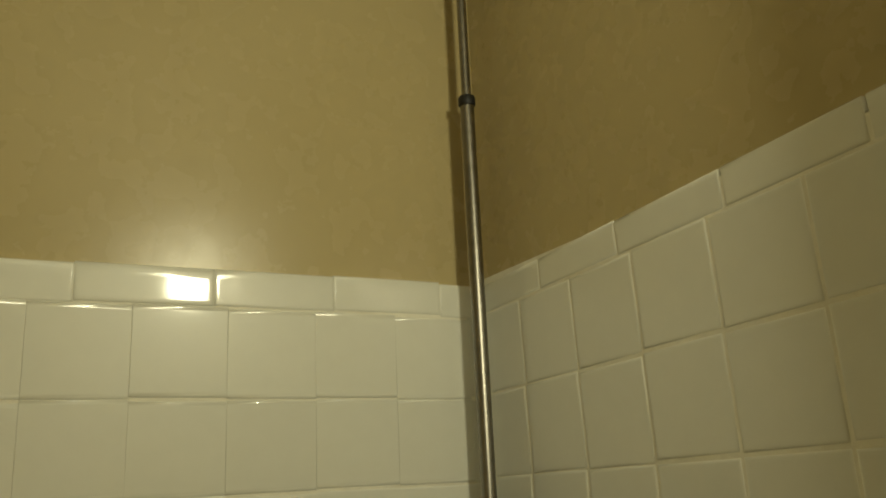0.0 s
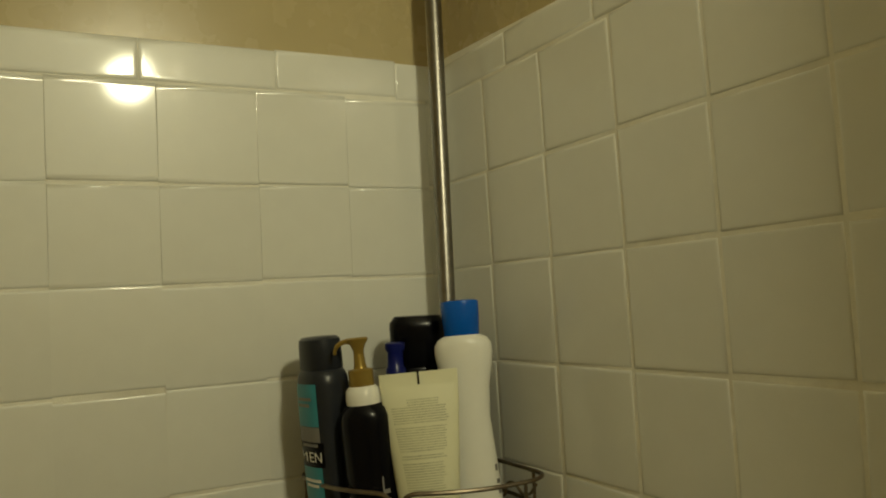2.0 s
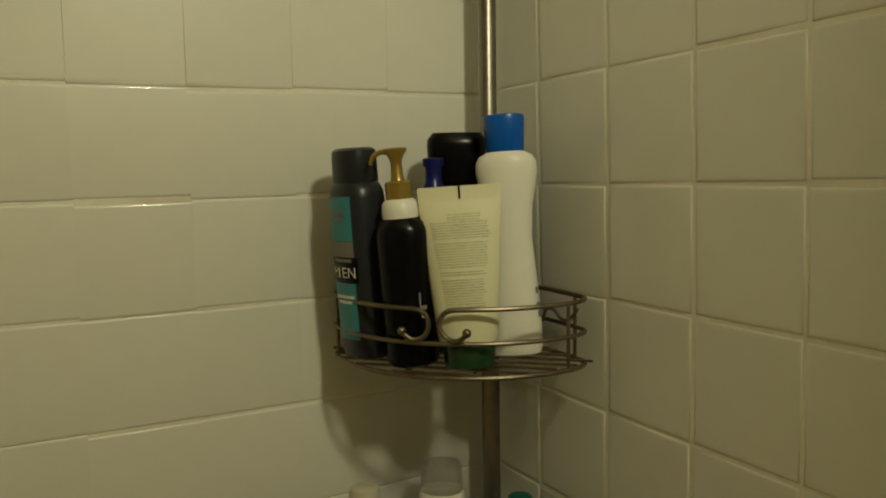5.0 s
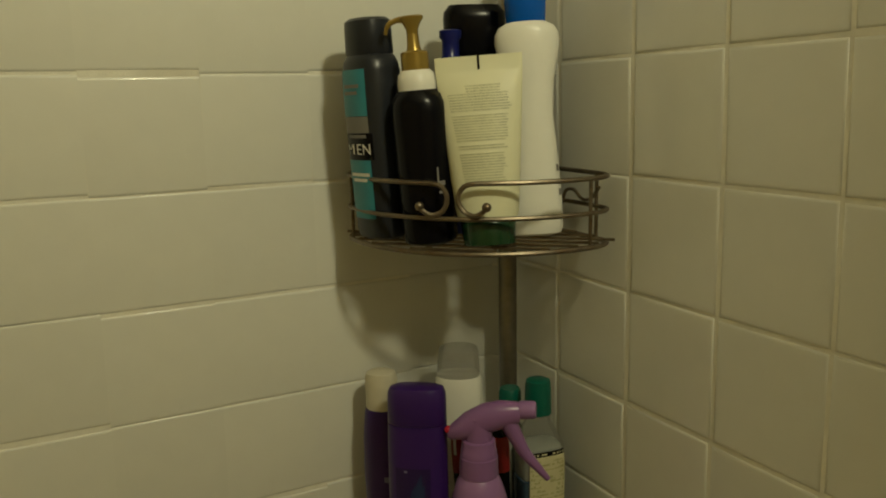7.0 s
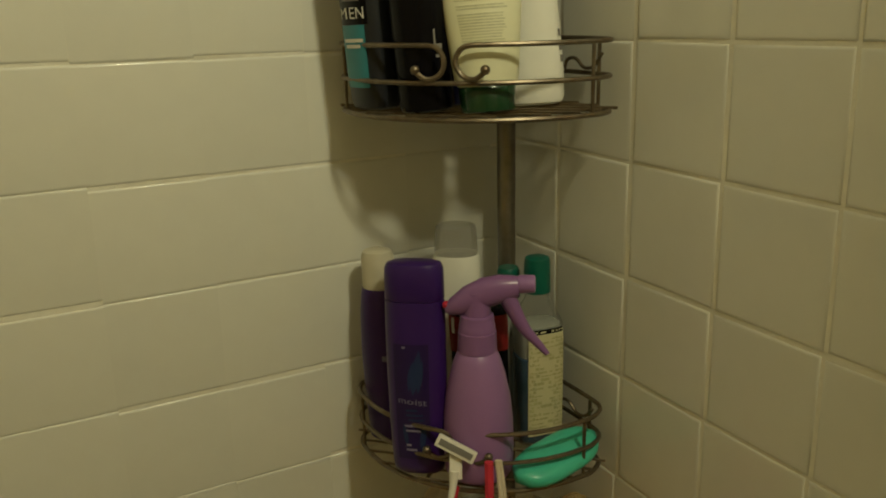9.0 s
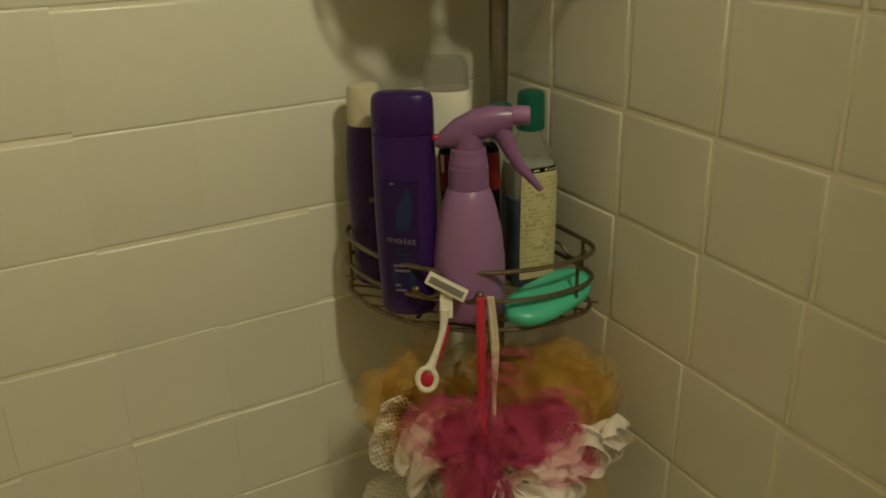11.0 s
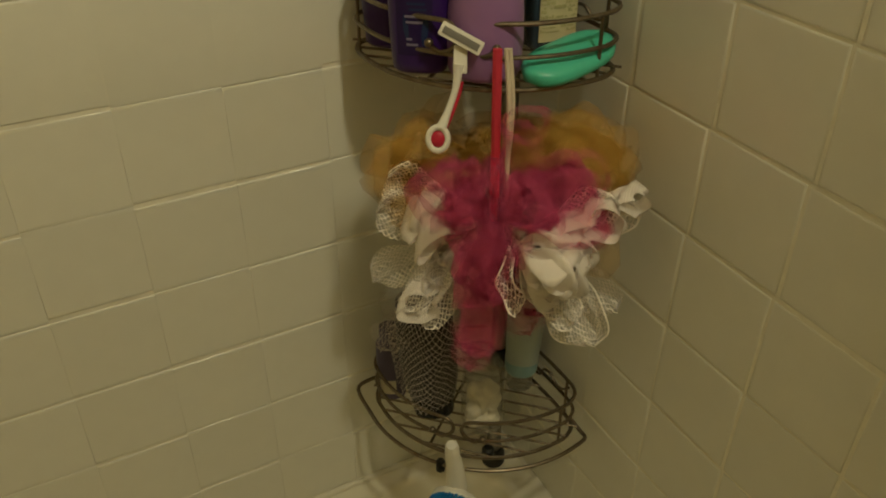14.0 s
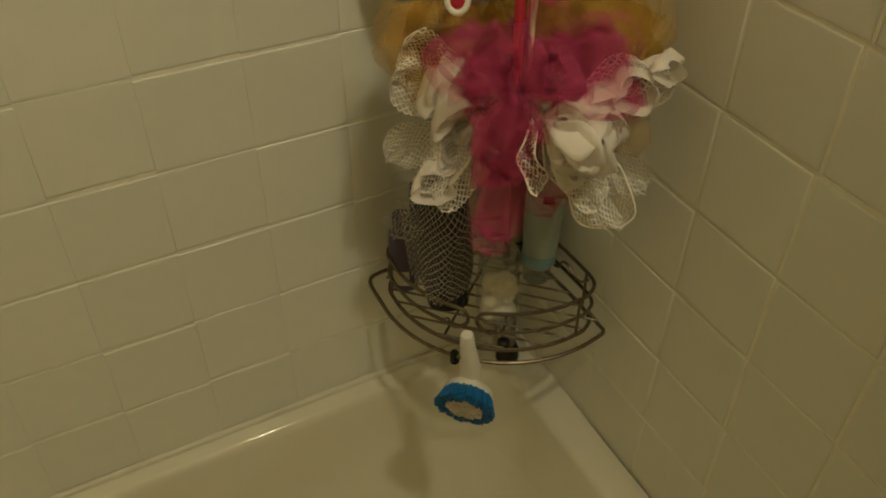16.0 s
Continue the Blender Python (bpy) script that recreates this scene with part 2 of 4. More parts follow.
def text_on(words, sections, a_mid, z_mid, height, out=0.0009, name="lettering", slant=0.0):
    """Letters laid round a loft; a_mid in degrees."""
    curve = bpy.data.curves.new(name, "FONT")
    curve.body, curve.align_x, curve.align_y = words, "CENTER", "CENTER"
    curve.size, curve.resolution_u = height * 1.4, 3
    ob = new(name, curve)
    me = bpy.data.meshes.new_from_object(ob.evaluated_get(bpy.context.evaluated_depsgraph_get()))
    bpy.data.objects.remove(ob)
    r = sum(sections[len(sections) // 2][1:3]) / 2
    for v in me.vertices:
        v.co = on_surface(sections, radians(a_mid) + v.co.x / r, z_mid + v.co.y + slant * v.co.x, out)
    return me


def tube(points, r, seg=8, closed=False, bm=None):
    """A round wire along points; r may be one radius or one for each point."""
    bm = bm or bmesh.new()
    pts = [Vector(p) for p in points]
    n = len(pts)
    rad = r if isinstance(r, (list, tuple)) else [r] * n
    side, rings = None, []
    for k, p in enumerate(pts):
        a = pts[k - 1] if k or closed else p
        b = pts[(k + 1) % n] if k < n - 1 or closed else p
        way = (b - a).normalized()
        if side is None:
            side = way.orthogonal().normalized()
        side = (side - way * side.dot(way)).normalized()
        up = way.cross(side)
        rings.append([bm.verts.new(p + (side * math.cos(2 * math.pi * i / seg) + up * math.sin(2 * math.pi * i / seg)) * rad[k]) for i in range(seg)])
    for a, b in zip(rings, rings[1:] + (rings[:1] if closed else [])):
        for i in range(seg):
            bm.faces.new((a[i], a[(i + 1) % seg], b[(i + 1) % seg], b[i]))
    if not closed:
        bm.faces.new(rings[0][::-1])
        bm.faces.new(rings[-1])
    return bm


def smooth_path(points, steps=6, closed=False):
    """Points on a Catmull-Rom curve through the given ones."""
    p = [Vector(q) for q in points]
    n, out = len(p), []
    for k in range(n if closed else n - 1):
        a, b, c, d = (p[(k + i) % n] if closed else p[min(max(k + i, 0), n - 1)] for i in (-1, 0, 1, 2))
        for s in range(steps):
            t = s / steps
            out.append(0.5 * (2 * b + (c - a) * t + (2 * a - 5 * b + 4 * c - d) * t * t + (3 * b - a - 3 * c + d) * t ** 3))
    return out if closed else out + [p[-1]]


def ball(centre, r, bm=None, seg=14, squash=1.0):
    bm = bm or bmesh.new()
    bmesh.ops.create_uvsphere(bm, u_segments=seg, v_segments=seg // 2 + 1, radius=r, matrix=Matrix.Translation(centre) @ Matrix.Diagonal((1, 1, squash, 1)))
    return bm


# ---- the room ----
FACE_L, FACE_R = 0.004, 0.005      # faces of the tiles on the long and the end wall
ROOM_X, ROOM_Y, FLOOR, TOP = -1.56, -2.3, -0.1, 2.42
RIM = 0.292


def wall(name, a, b, label, mat="paint"):
    return tagged(part(name, box_bm(a, b), mat, smooth=False), label, "wall", kind="structure")


wall_north = wall("wall_north", (ROOM_X - 0.1, 0.012, FLOOR), (0.112, 0.112, TOP), "beige semi-gloss painted wall above white square tiles")
wall_east = wall("wall_east", (0.012, ROOM_Y, FLOOR), (0.112, 0.012, TOP), "beige painted end wall with white square tiles below")
wall("wall_south", (ROOM_X - 0.1, ROOM_Y - 0.1, FLOOR), (0.112, ROOM_Y, TOP), "plain beige painted bathroom wall")
wall("wall_west", (ROOM_X - 0.1, ROOM_Y, FLOOR), (ROOM_X, 0.012, TOP), "plain beige painted bathroom wall")
# added stub out of view: keeps the bulb off the near end-wall tiles
wall("wall_light_blocker", (-0.137, -0.880, FLOOR), (0.012, -0.780, TOP), "narrow unseen wall stub, added to shade the end wall")
tagged(part("floor", box_bm((ROOM_X - 0.1, ROOM_Y - 0.1, FLOOR - 0.1), (0.112, 0.112, FLOOR)), "floor", smooth=False),
       "tan vinyl bathroom floor", "floor", kind="structure")
tagged(part("ceiling", box_bm((ROOM_X - 0.1, ROOM_Y - 0.1, TOP), (0.112, 0.112, TOP + 0.1)), "ceiling", smooth=False),
       "off-white painted bathroom ceiling", "ceiling", kind="structure")

COLS_L = [0.0, -0.0195] + [-(0.125 + i * 0.1052) for i in range(14)]
ROWS_L = [1.783, 1.677, 1.572, 1.466, 1.358, 1.249, 1.14, 1.031, 0.923, 0.816, 0.709, 0.604, 0.499, 0.396, RIM + 0.006]
COLS_R = [0.0] + [-(0.088 + i * 0.1098) for i in range(8)]
ROWS_R = [1.802, 1.695, 1.588, 1.478, 1.367, 1.256, 1.145, 1.042, 0.929, 0.817, 0.704, 0.597, 0.493, 0.388, RIM - 0.03]
CAPS_L = [0.0, -0.059, -0.206, -0.352, -0.502] + [-0.502 - 0.149 * i for i in range(1, 8)]
CAPS_R = [0.0, -0.136, -0.286, -0.441, -0.592, -0.744, -0.857]


def grout_bed(name, a, b, parent):
    ob = part(name, box_bm(a, b), "grout", parent, "cream grout between the tiles", smooth=False)
    return ob


grout_bed("grout", (COLS_L[-1], 0.0052, ROWS_L[-1] - 0.004), (0.0118, 0.0119, 1.822), wall_north)
grout_bed("grout", (0.0059, COLS_R[-1], ROWS_R[-1] - 0.004), (0.0119, 0.006, 1.836), wall_east)


# ---- the bathtub ----
def bathtub():
    tub = thing("bathtub", pose(0, 0, 0), "cream white enamelled bathtub with a narrow raised rim", "bathtub")
    x0, x1, y0, y1 = ROOM_X + 0.02, 0.004, -0.76, 0.003
    cx, cy, hx, hy = (x0 + x1) / 2, (y0 + y1) / 2, (x1 - x0) / 2, (y1 - y0) / 2

    def ring(inset, z, r):
        pts, a, b = [], hx - inset, hy - (inset * 0.55 if inset < 0.05 else inset - 0.0225)
        for sx, sy, a0 in ((1, 1, 0), (-1, 1, 90), (-1, -1, 180), (1, -1, 270)):
            for k in range(11):
                t = radians(a0 + 9 * k)
                pts.append((cx + sx * (a - r) + r * math.cos(t), cy + sy * (b - r) + r * math.sin(t), z))
        return pts

    rows = [ring(0, FLOOR, 0.004), ring(0, RIM, 0.004), ring(0.002, RIM + 0.003, 0.005), ring(0.012, RIM + 0.001, 0.01), ring(0.030, RIM - 0.003, 0.03)]
    for k in range(1, 7):      # the rolled edge
        t = radians(15 * k)
        rows.append(ring(0.030 + 0.016 * math.sin(t), RIM - 0.003 - 0.016 * (1 - math.cos(t)), 0.04 + 0.008 * k))
    rows += [ring(0.050, RIM - 0.06, 0.10), ring(0.060, RIM - 0.14, 0.115), ring(0.075, RIM - 0.22, 0.125), ring(0.09, RIM - 0.27, 0.13),
             ring(0.108, RIM - 0.3, 0.13), ring(0.135, RIM - 0.318, 0.12), ring(0.17, RIM - 0.325, 0.1)]
    for name, some in (("rim", rows[:13]), ("basin", rows[12:])):
        bm = bmesh.new()
        loops = [[bm.verts.new((x, y, z - min(0.026, 0.09 * max(0, -y)) * max(0, 1 + x / 0.2) * (z > 0)) if x > -0.2 else (x, y, z)) for x, y, z in row] for row in some]
        n = len(loops[0])
        for a, b in zip(loops, loops[1:]):
            for k in range(n):
                bm.faces.new((a[k], a[(k + 1) % n], b[(k + 1) % n], b[k]))
        if name == "basin":
            bm.faces.new(loops[-1])
        part(name, bm, "tub", tub, angle=60)
    return tub


bathtub()
bead = bmesh.new()
tube([(ROOM_X + 0.03, 0.0025, RIM + 0.004), (0.0, 0.0025, RIM + 0.004)], 0.005, 8, bm=bead)
tagged(part("caulk_bead", bead, "caulk"), "thin stained caulk bead between tub and tiles", "caulk", kind="structure")
bead = bmesh.new()
tube([(0.0035, -0.004, RIM + 0.004), (0.0035, -0.29, RIM - 0.021), (0.0035, -0.755, RIM - 0.021)], 0.005, 8, bm=bead)
tagged(part("caulk_bead", bead, "caulk"), "thin stained caulk bead between tub and tiles", "caulk", kind="structure")


# ---- vanity light on the end wall, out of view beside the tub ----
def vanity_light():
    v = thing("vanity_light", pose(0.012, LAMP.y, LAMP.z + 0.02), "small steel wall light over the vanity", "wall light")
    part("backplate", box_bm((-0.018, -0.09, -0.06), (0, 0.09, 0.06), 0.005), "steel", v)
    part("arm", tube(smooth_path([(-0.01, 0, 0), (-0.06, 0, 0.05), (-0.14, 0, 0.09), (-0.199, 0, 0.075), (-0.206, 0, 0.05)]), 0.007), "steel", v)
    part("socket", loft([(0.03, 0.024, 0.024, 2, -0.206, 0), (0.06, 0.02, 0.02, 2, -0.206, 0), (0.07, 0.012, 0.012, 2, -0.206, 0)], 20), "steel", v)


vanity_light()

# ---- the corner caddy ----
POLE = (-0.03, -0.045)
CX, CY, CR = -0.06, -0.06, 0.148


def arc_point(deg, z, r=CR):
    a = radians(deg)
    return Vector((CX + r * math.cos(a), CY + r * math.sin(a), z))


def outline(z, grow=0.0):
    """The closed loop of a shelf: back along both walls, round in front."""
    pts = [(POLE[0] + 0.012, POLE[1] - 0.012, z), (-0.011, -0.1, z), (-0.010, -0.165, z), (-0.014, -0.192, z)]
    pts += [arc_point(-79 - k * (112 / 14), z, CR + grow) for k in range(15)]
    pts += [(-0.192, -0.014, z), (-0.165, -0.010, z), (-0.1, -0.011, z), (POLE[0] - 0.012, POLE[1] + 0.012, z)]
    return pts


def shelf(caddy, base, rise, towel_bar=False):
    top, mid = base + rise, base + rise / 2
    sh = part("shelf", tube(smooth_path(outline(base), 4, True), 0.0025, 8, True), "wire", caddy)
    part("rail", tube(smooth_path(outline(mid), 4, True), 0.0022, 8, True), "wire", sh)
    # the upper rail is open in front and ends in two curled hooks
    right = [(POLE[0] + 0.012, POLE[1] - 0.012, top), (-0.011, -0.1, top), (-0.010, -0.165, top), (-0.014, -0.192, top)]
    right += [arc_point(-79 - 7 * k, top) for k in range(7)]
    right += [arc_point(-128.5, top - 0.001), arc_point(-131.5, top - 0.007), arc_point(-132.2, top - 0.016), arc_point(-130, top - 0.025),
              arc_point(-126.5, top - 0.028, CR + 0.003), arc_point(-123.6, top - 0.024, CR + 0.005), arc_point(-122.5, top - 0.02, CR + 0.006)]
    left = [(POLE[0] - 0.012, POLE[1] + 0.012, top), (-0.1, -0.011, top), (-0.165, -0.010, top), (-0.192, -0.014, top)]
    left += [arc_point(-191 + 7.2 * k, top) for k in range(7)]
    left += [arc_point(-139.5, top - 0.001), arc_point(-136.6, top - 0.008), arc_point(-136.2, top - 0.017), arc_point(-138, top - 0.025),
             arc_point(-141.4, top - 0.028, CR + 0.003), arc_point(-144.2, top - 0.024, CR + 0.005), arc_point(-145.2, top - 0.02, CR + 0.006)]
    for pts, end in ((right, arc_point(-122.5, top - 0.02, CR + 0.006)), (left, arc_point(-145.2, top - 0.02, CR + 0.006))):
        part("hook_rail", tube(smooth_path(pts, 5), 0.0023, 8), "wire", sh)
        part("hook_tip", ball(end, 0.0042), "wire", sh)
    for deg in (-84, -187):
        part("upright", tube([arc_point(deg, base), arc_point(deg, top)], 0.0018, 8), "wire", sh)
    for x, y in ((-0.0105, -0.172), (-0.172, -0.0105)):
        part("upright", tube([(x, y, base), (x, y, top)], 0.0018, 8), "wire", sh)
    # floor wires, side by side across the shelf, on two bearers
    for k in range(10):
        s = 0.052 + 0.0195 * k
        c = Vector((-s / math.sqrt(2), -s / math.sqrt(2), base + 0.0028))
        way = Vector((1, -1, 0)).normalized()
        reach = []
        for sign in (1, -1):
            d = 0.0
            while d < 0.25:
                q = c + way * sign * d
                if q.x > -0.012 or q.y > -0.012 or (Vector((q.x, q.y)) - Vector((CX, CY))).length > CR:
                    break
                d += 0.002
            reach.append(c + way * sign * d)
        if (reach[0] - reach[1]).length > 0.02:
            part("floor_wire", tube(reach, 0.0015, 6), "wire", sh)
    for off in (-0.035, 0.035):
        a = Vector((-0.03 + off / math.sqrt(2) * 0.5, -0.03 - off / math.sqrt(2) * 0.5, base - 0.001))
        b = arc_point(-135 + math.degrees(off / CR), base - 0.001, CR - 0.001)
        part("bearer", tube([a, b], 0.0018, 6), "wire", sh)
    part("clamp", loft([(base - 0.012, 0.0135, 0.0135, 2, *POLE), (base - 0.010, 0.015, 0.015, 2, *POLE), (base + 0.024, 0.015, 0.015, 2, *POLE),
                        (base + 0.026, 0.0135, 0.0135, 2, *POLE)], 20), "rubber", sh, "black plastic clamp round the pole")
    for flip in (False, True):      # small scrolled wires inside the back rails
        curl = [(-0.012, -0.178, base + 0.050), (-0.012, -0.166, base + 0.038), (-0.012, -0.152, base + 0.036), (-0.013, -0.140, base + 0.044), (-0.014, -0.128, base + 0.042),
                (-0.014, -0.122, base + 0.030), (-0.014, -0.112, base + 0.026), (-0.014, -0.100, base + 0.034), (-0.014, -0.090, base + 0.030), (-0.014, -0.088, base + 0.016)]
        part("scroll", tube(smooth_path([(y, x, z) if flip else (x, y, z) for x, y, z in curl], 4), 0.0017, 8), "wire", sh)
    if towel_bar:
        z = base - 0.006
        bar = [(-0.181, -0.006, base + 0.008), (-0.204, -0.004, base + 0.008), (-0.223, -0.010, base + 0.004)] + [arc_point(-192 + 7.6 * k, z, 0.163) for k in range(1, 16)]
        bar += [(-0.008, -0.214, z), (-0.006, -0.2, z), (-0.008, -0.18, base)]
        part("towel_bar", tube(smooth_path(bar, 4), 0.0025, 8), "wire", sh)
    return sh


caddy = thing("corner_caddy", pose(0, 0, 0), "dark pewter wire corner caddy with three shelves on a tension pole", "shower caddy")
pole_secs = [(RIM + 0.018, 0.0098, 0.0098, 2, *POLE), (1.3, 0.0098, 0.0098, 2, *POLE), (1.301, 0.0094, 0.0094, 2, *POLE), (2.07, 0.0094, 0.0094, 2, *POLE)]
part("pole", loft(pole_secs, 24), "steel", caddy, "scuffed brushed steel tension pole")
part("inner_pole", loft([(2.06, 0.0065, 0.0065, 2, *POLE), (TOP - 0.015, 0.0065, 0.0065, 2, *POLE)], 20), "steel", caddy)
part("lock_ring", loft([(2.064, 0.0105, 0.0105, 2, *POLE), (2.066, 0.0118, 0.0118, 2, *POLE), (2.076, 0.0118, 0.0118, 2, *POLE), (2.078, 0.0105, 0.0105, 2, *POLE)], 20),
     "rubber", caddy, "black lock ring")
part("ceiling_foot", loft([(TOP - 0.02, 0.016, 0.016, 2, *POLE), (TOP - 0.006, 0.026, 0.026, 2, *POLE), (TOP, 0.026, 0.026, 2, *POLE)], 20), "rubber", caddy)
part("rubber_foot", loft([(RIM - 0.008, 0.017, 0.017, 2, *POLE), (RIM + 0.01, 0.016, 0.016, 2, *POLE), (RIM + 0.02, 0.012, 0.012, 2, *POLE)], 20), "rubber", caddy)
SHELVES = (1.3045, 0.950, 0.480)
for n, z in enumerate(SHELVES):
    shelf(caddy, z, (0.0625, 0.060, 0.057)[n], n == 2)
for x, y, z, r in ((-0.128, -0.180, SHELVES[2] + 0.004, 0.0075), (-0.184, -0.163, SHELVES[2] - 0.004, 0.0055)):
    part("hook_cap", loft([(z - 0.016, r * 0.7, r * 0.7, 2, x, y), (z - 0.014, r, r, 2, x, y), (z, r, r, 2, x, y), (z + 0.003, r * 0.6, r * 0.6, 2, x, y)], 14), "rubber", caddy,
         "black rubber hook cap")

# ---- upper shelf ----
UP, MID, LOW = (z + 0.0046 for z in SHELVES)
ACROSS, TOWARDS = Vector((0.85, -0.53, 0)), Vector((-0.53, -0.85, 0))


def stand(x, y, z, turn, lean=0.0, back=0.0):
    """A pose on a shelf: turned about its height, then leaning sideways and back, in degrees."""
    return Matrix.Translation((x, y, z)) @ Matrix.Rotation(radians(lean), 4, TOWARDS) @ Matrix.Rotation(radians(-back), 4, ACROSS) @ pose(0, 0, 0, 0, 0, turn)


VIEW = -32      # turns a front towards the open side of the corner


def rounded(z0, z1, rx, ry, n, e=0.003, ox=0.0, oy=0.0):
    """Sections of a plain upright body with softened edges."""
    out = [(z0, rx - e, ry - e, n, ox, oy), (z0 + 0.13 * e, rx - 0.5 * e, ry - 0.5 * e, n, ox, oy), (z0 + 0.5 * e, rx - 0.13 * e, ry - 0.13 * e, n, ox, oy),
           (z0 + e, rx, ry, n, ox, oy)]
    top = [(z1 - (s[0] - z0), *s[1:]) for s in reversed(out)]
    return out + top


def charcoal_wash():
    b = thing("body_wash_bottle", stand(-0.187, -0.070, UP, -84, 2.6) @ Matrix.Diagonal((1.04, 1.04, 1.028, 1)), "charcoal body wash bottle with teal and black label", "bottle", "bottles on the upper shelf")
    s = [(0, 0.022, 0.015, 2.6), (0.002, 0.025, 0.018, 2.6), (0.008, 0.0265, 0.0195, 2.6), (0.06, 0.0275, 0.021, 2.6), (0.12, 0.0285, 0.0225, 2.6), (0.152, 0.0285, 0.0225, 2.5),
         (0.160, 0.0275, 0.0215, 2.4), (0.165, 0.0245, 0.0195, 2.4), (0.167, 0.022, 0.018, 2.3)]
    part("body", loft(s), "charcoal", b)
    c = [(0.166, 0.0222, 0.0185, 2.3), (0.168, 0.0232, 0.0195, 2.3), (0.190, 0.0228, 0.0192, 2.3), (0.196, 0.0222, 0.0186, 2.3), (0.1985, 0.019, 0.0155, 2.3)]
    part("cap", loft(c), "charcoal", b)
    part("label_panel", patch(s, -128, -50, 0.113, 0.154), "teal", b, "teal label panel")
    part("label_stripe", patch(s, -128, -50, 0.098, 0.1125), "grey_ink", b, "grey label stripe")
    part("label_band", patch(s, -132, -42, 0.074, 0.0975, 0.0006), "black", b, "black label band")
    part("label_panel", patch(s, -126, -52, 0.020, 0.0735), "teal", b, "teal label panel")
    part("lettering", text_on("MEN", s, -80, 0.083, 0.010, 0.0011), "white_ink", b, "white lettering")
    for z, a0, a1 in ((0.138, -105, -66), (0.132, -105, -72), (0.059, -105, -58), (0.054, -100, -66), (0.0935, -100, -58)):
        part("print_bar", patch(s, a0, a1, z, z + 0.003, 0.0012, 6, 1), "grey_ink" if z > 0.09 else "white_ink", b)


def pump_bottle():
    b = thing("pump_bottle", stand(-0.163, -0.124, UP, VIEW, 4.0, 0.6) @ Matrix.Diagonal((1.0, 1.0, 1.03, 1)), "black pump bottle with a gold pump and white neck", "bottle", "bottles on the upper shelf")
    s = [(0, 0.020, 0.019, 2.1), (0.002, 0.0235, 0.0225, 2.1), (0.006, 0.025, 0.0235, 2.1), (0.06, 0.0252, 0.0238, 2.1), (0.114, 0.0252, 0.0238, 2.4), (0.123, 0.0247, 0.0232, 2.4), (0.130, 0.0222, 0.021, 2.2),
         (0.135, 0.0165, 0.0165, 2)]
    part("body", loft(s), "black", b)
    n = [(0.133, 0.0172, 0.0172, 2), (0.140, 0.0176, 0.0176, 2), (0.148, 0.0165, 0.0165, 2), (0.1515, 0.013, 0.013, 2)]
    part("neck", loft(n, 28), "white", b, "white plastic neck")
    part("collar", loft([(0.150, 0.0118, 0.0118, 2), (0.151, 0.0126, 0.0126, 2), (0.166, 0.0124, 0.0124, 2), (0.1672, 0.0112, 0.0112, 2), (0.168, 0.0068, 0.0068, 2), (0.172, 0.0058, 0.0058, 2),
                         (0.182, 0.0052, 0.0052, 2)], 28), "gold", b)
    head = loft([(0.178, 0.0048, 0.0048, 2), (0.186, 0.0055, 0.0055, 2), (0.191, 0.0078, 0.0066, 2), (0.1945, 0.0105, 0.0075, 2), (0.1965, 0.0108, 0.0078, 2), (0.1975, 0.0092, 0.0064, 2)], 22)
    tube(smooth_path([(-0.004, 0, 0.1945), (-0.012, 0, 0.1948), (-0.019, 0, 0.1925), (-0.0225, 0, 0.1885), (-0.0240, 0, 0.1835)], 4), [0.0030] * 4 + [0.0024] * 8 + [0.0019] * 4 + [0.0016], 10, bm=head)
    part("pump_head", head, "gold", b)
    part("print_bar", patch(s, -62, -44, 0.052, 0.056, 0.0006, 4, 1), "grey_ink", b)
    part("print_bar", patch(s, -62, -58, 0.052, 0.068, 0.0006, 2, 2), "grey_ink", b)
    part("print_bar", patch(s, -60, -44, 0.045, 0.0475, 0.0006, 4, 1), "grey_ink", b)


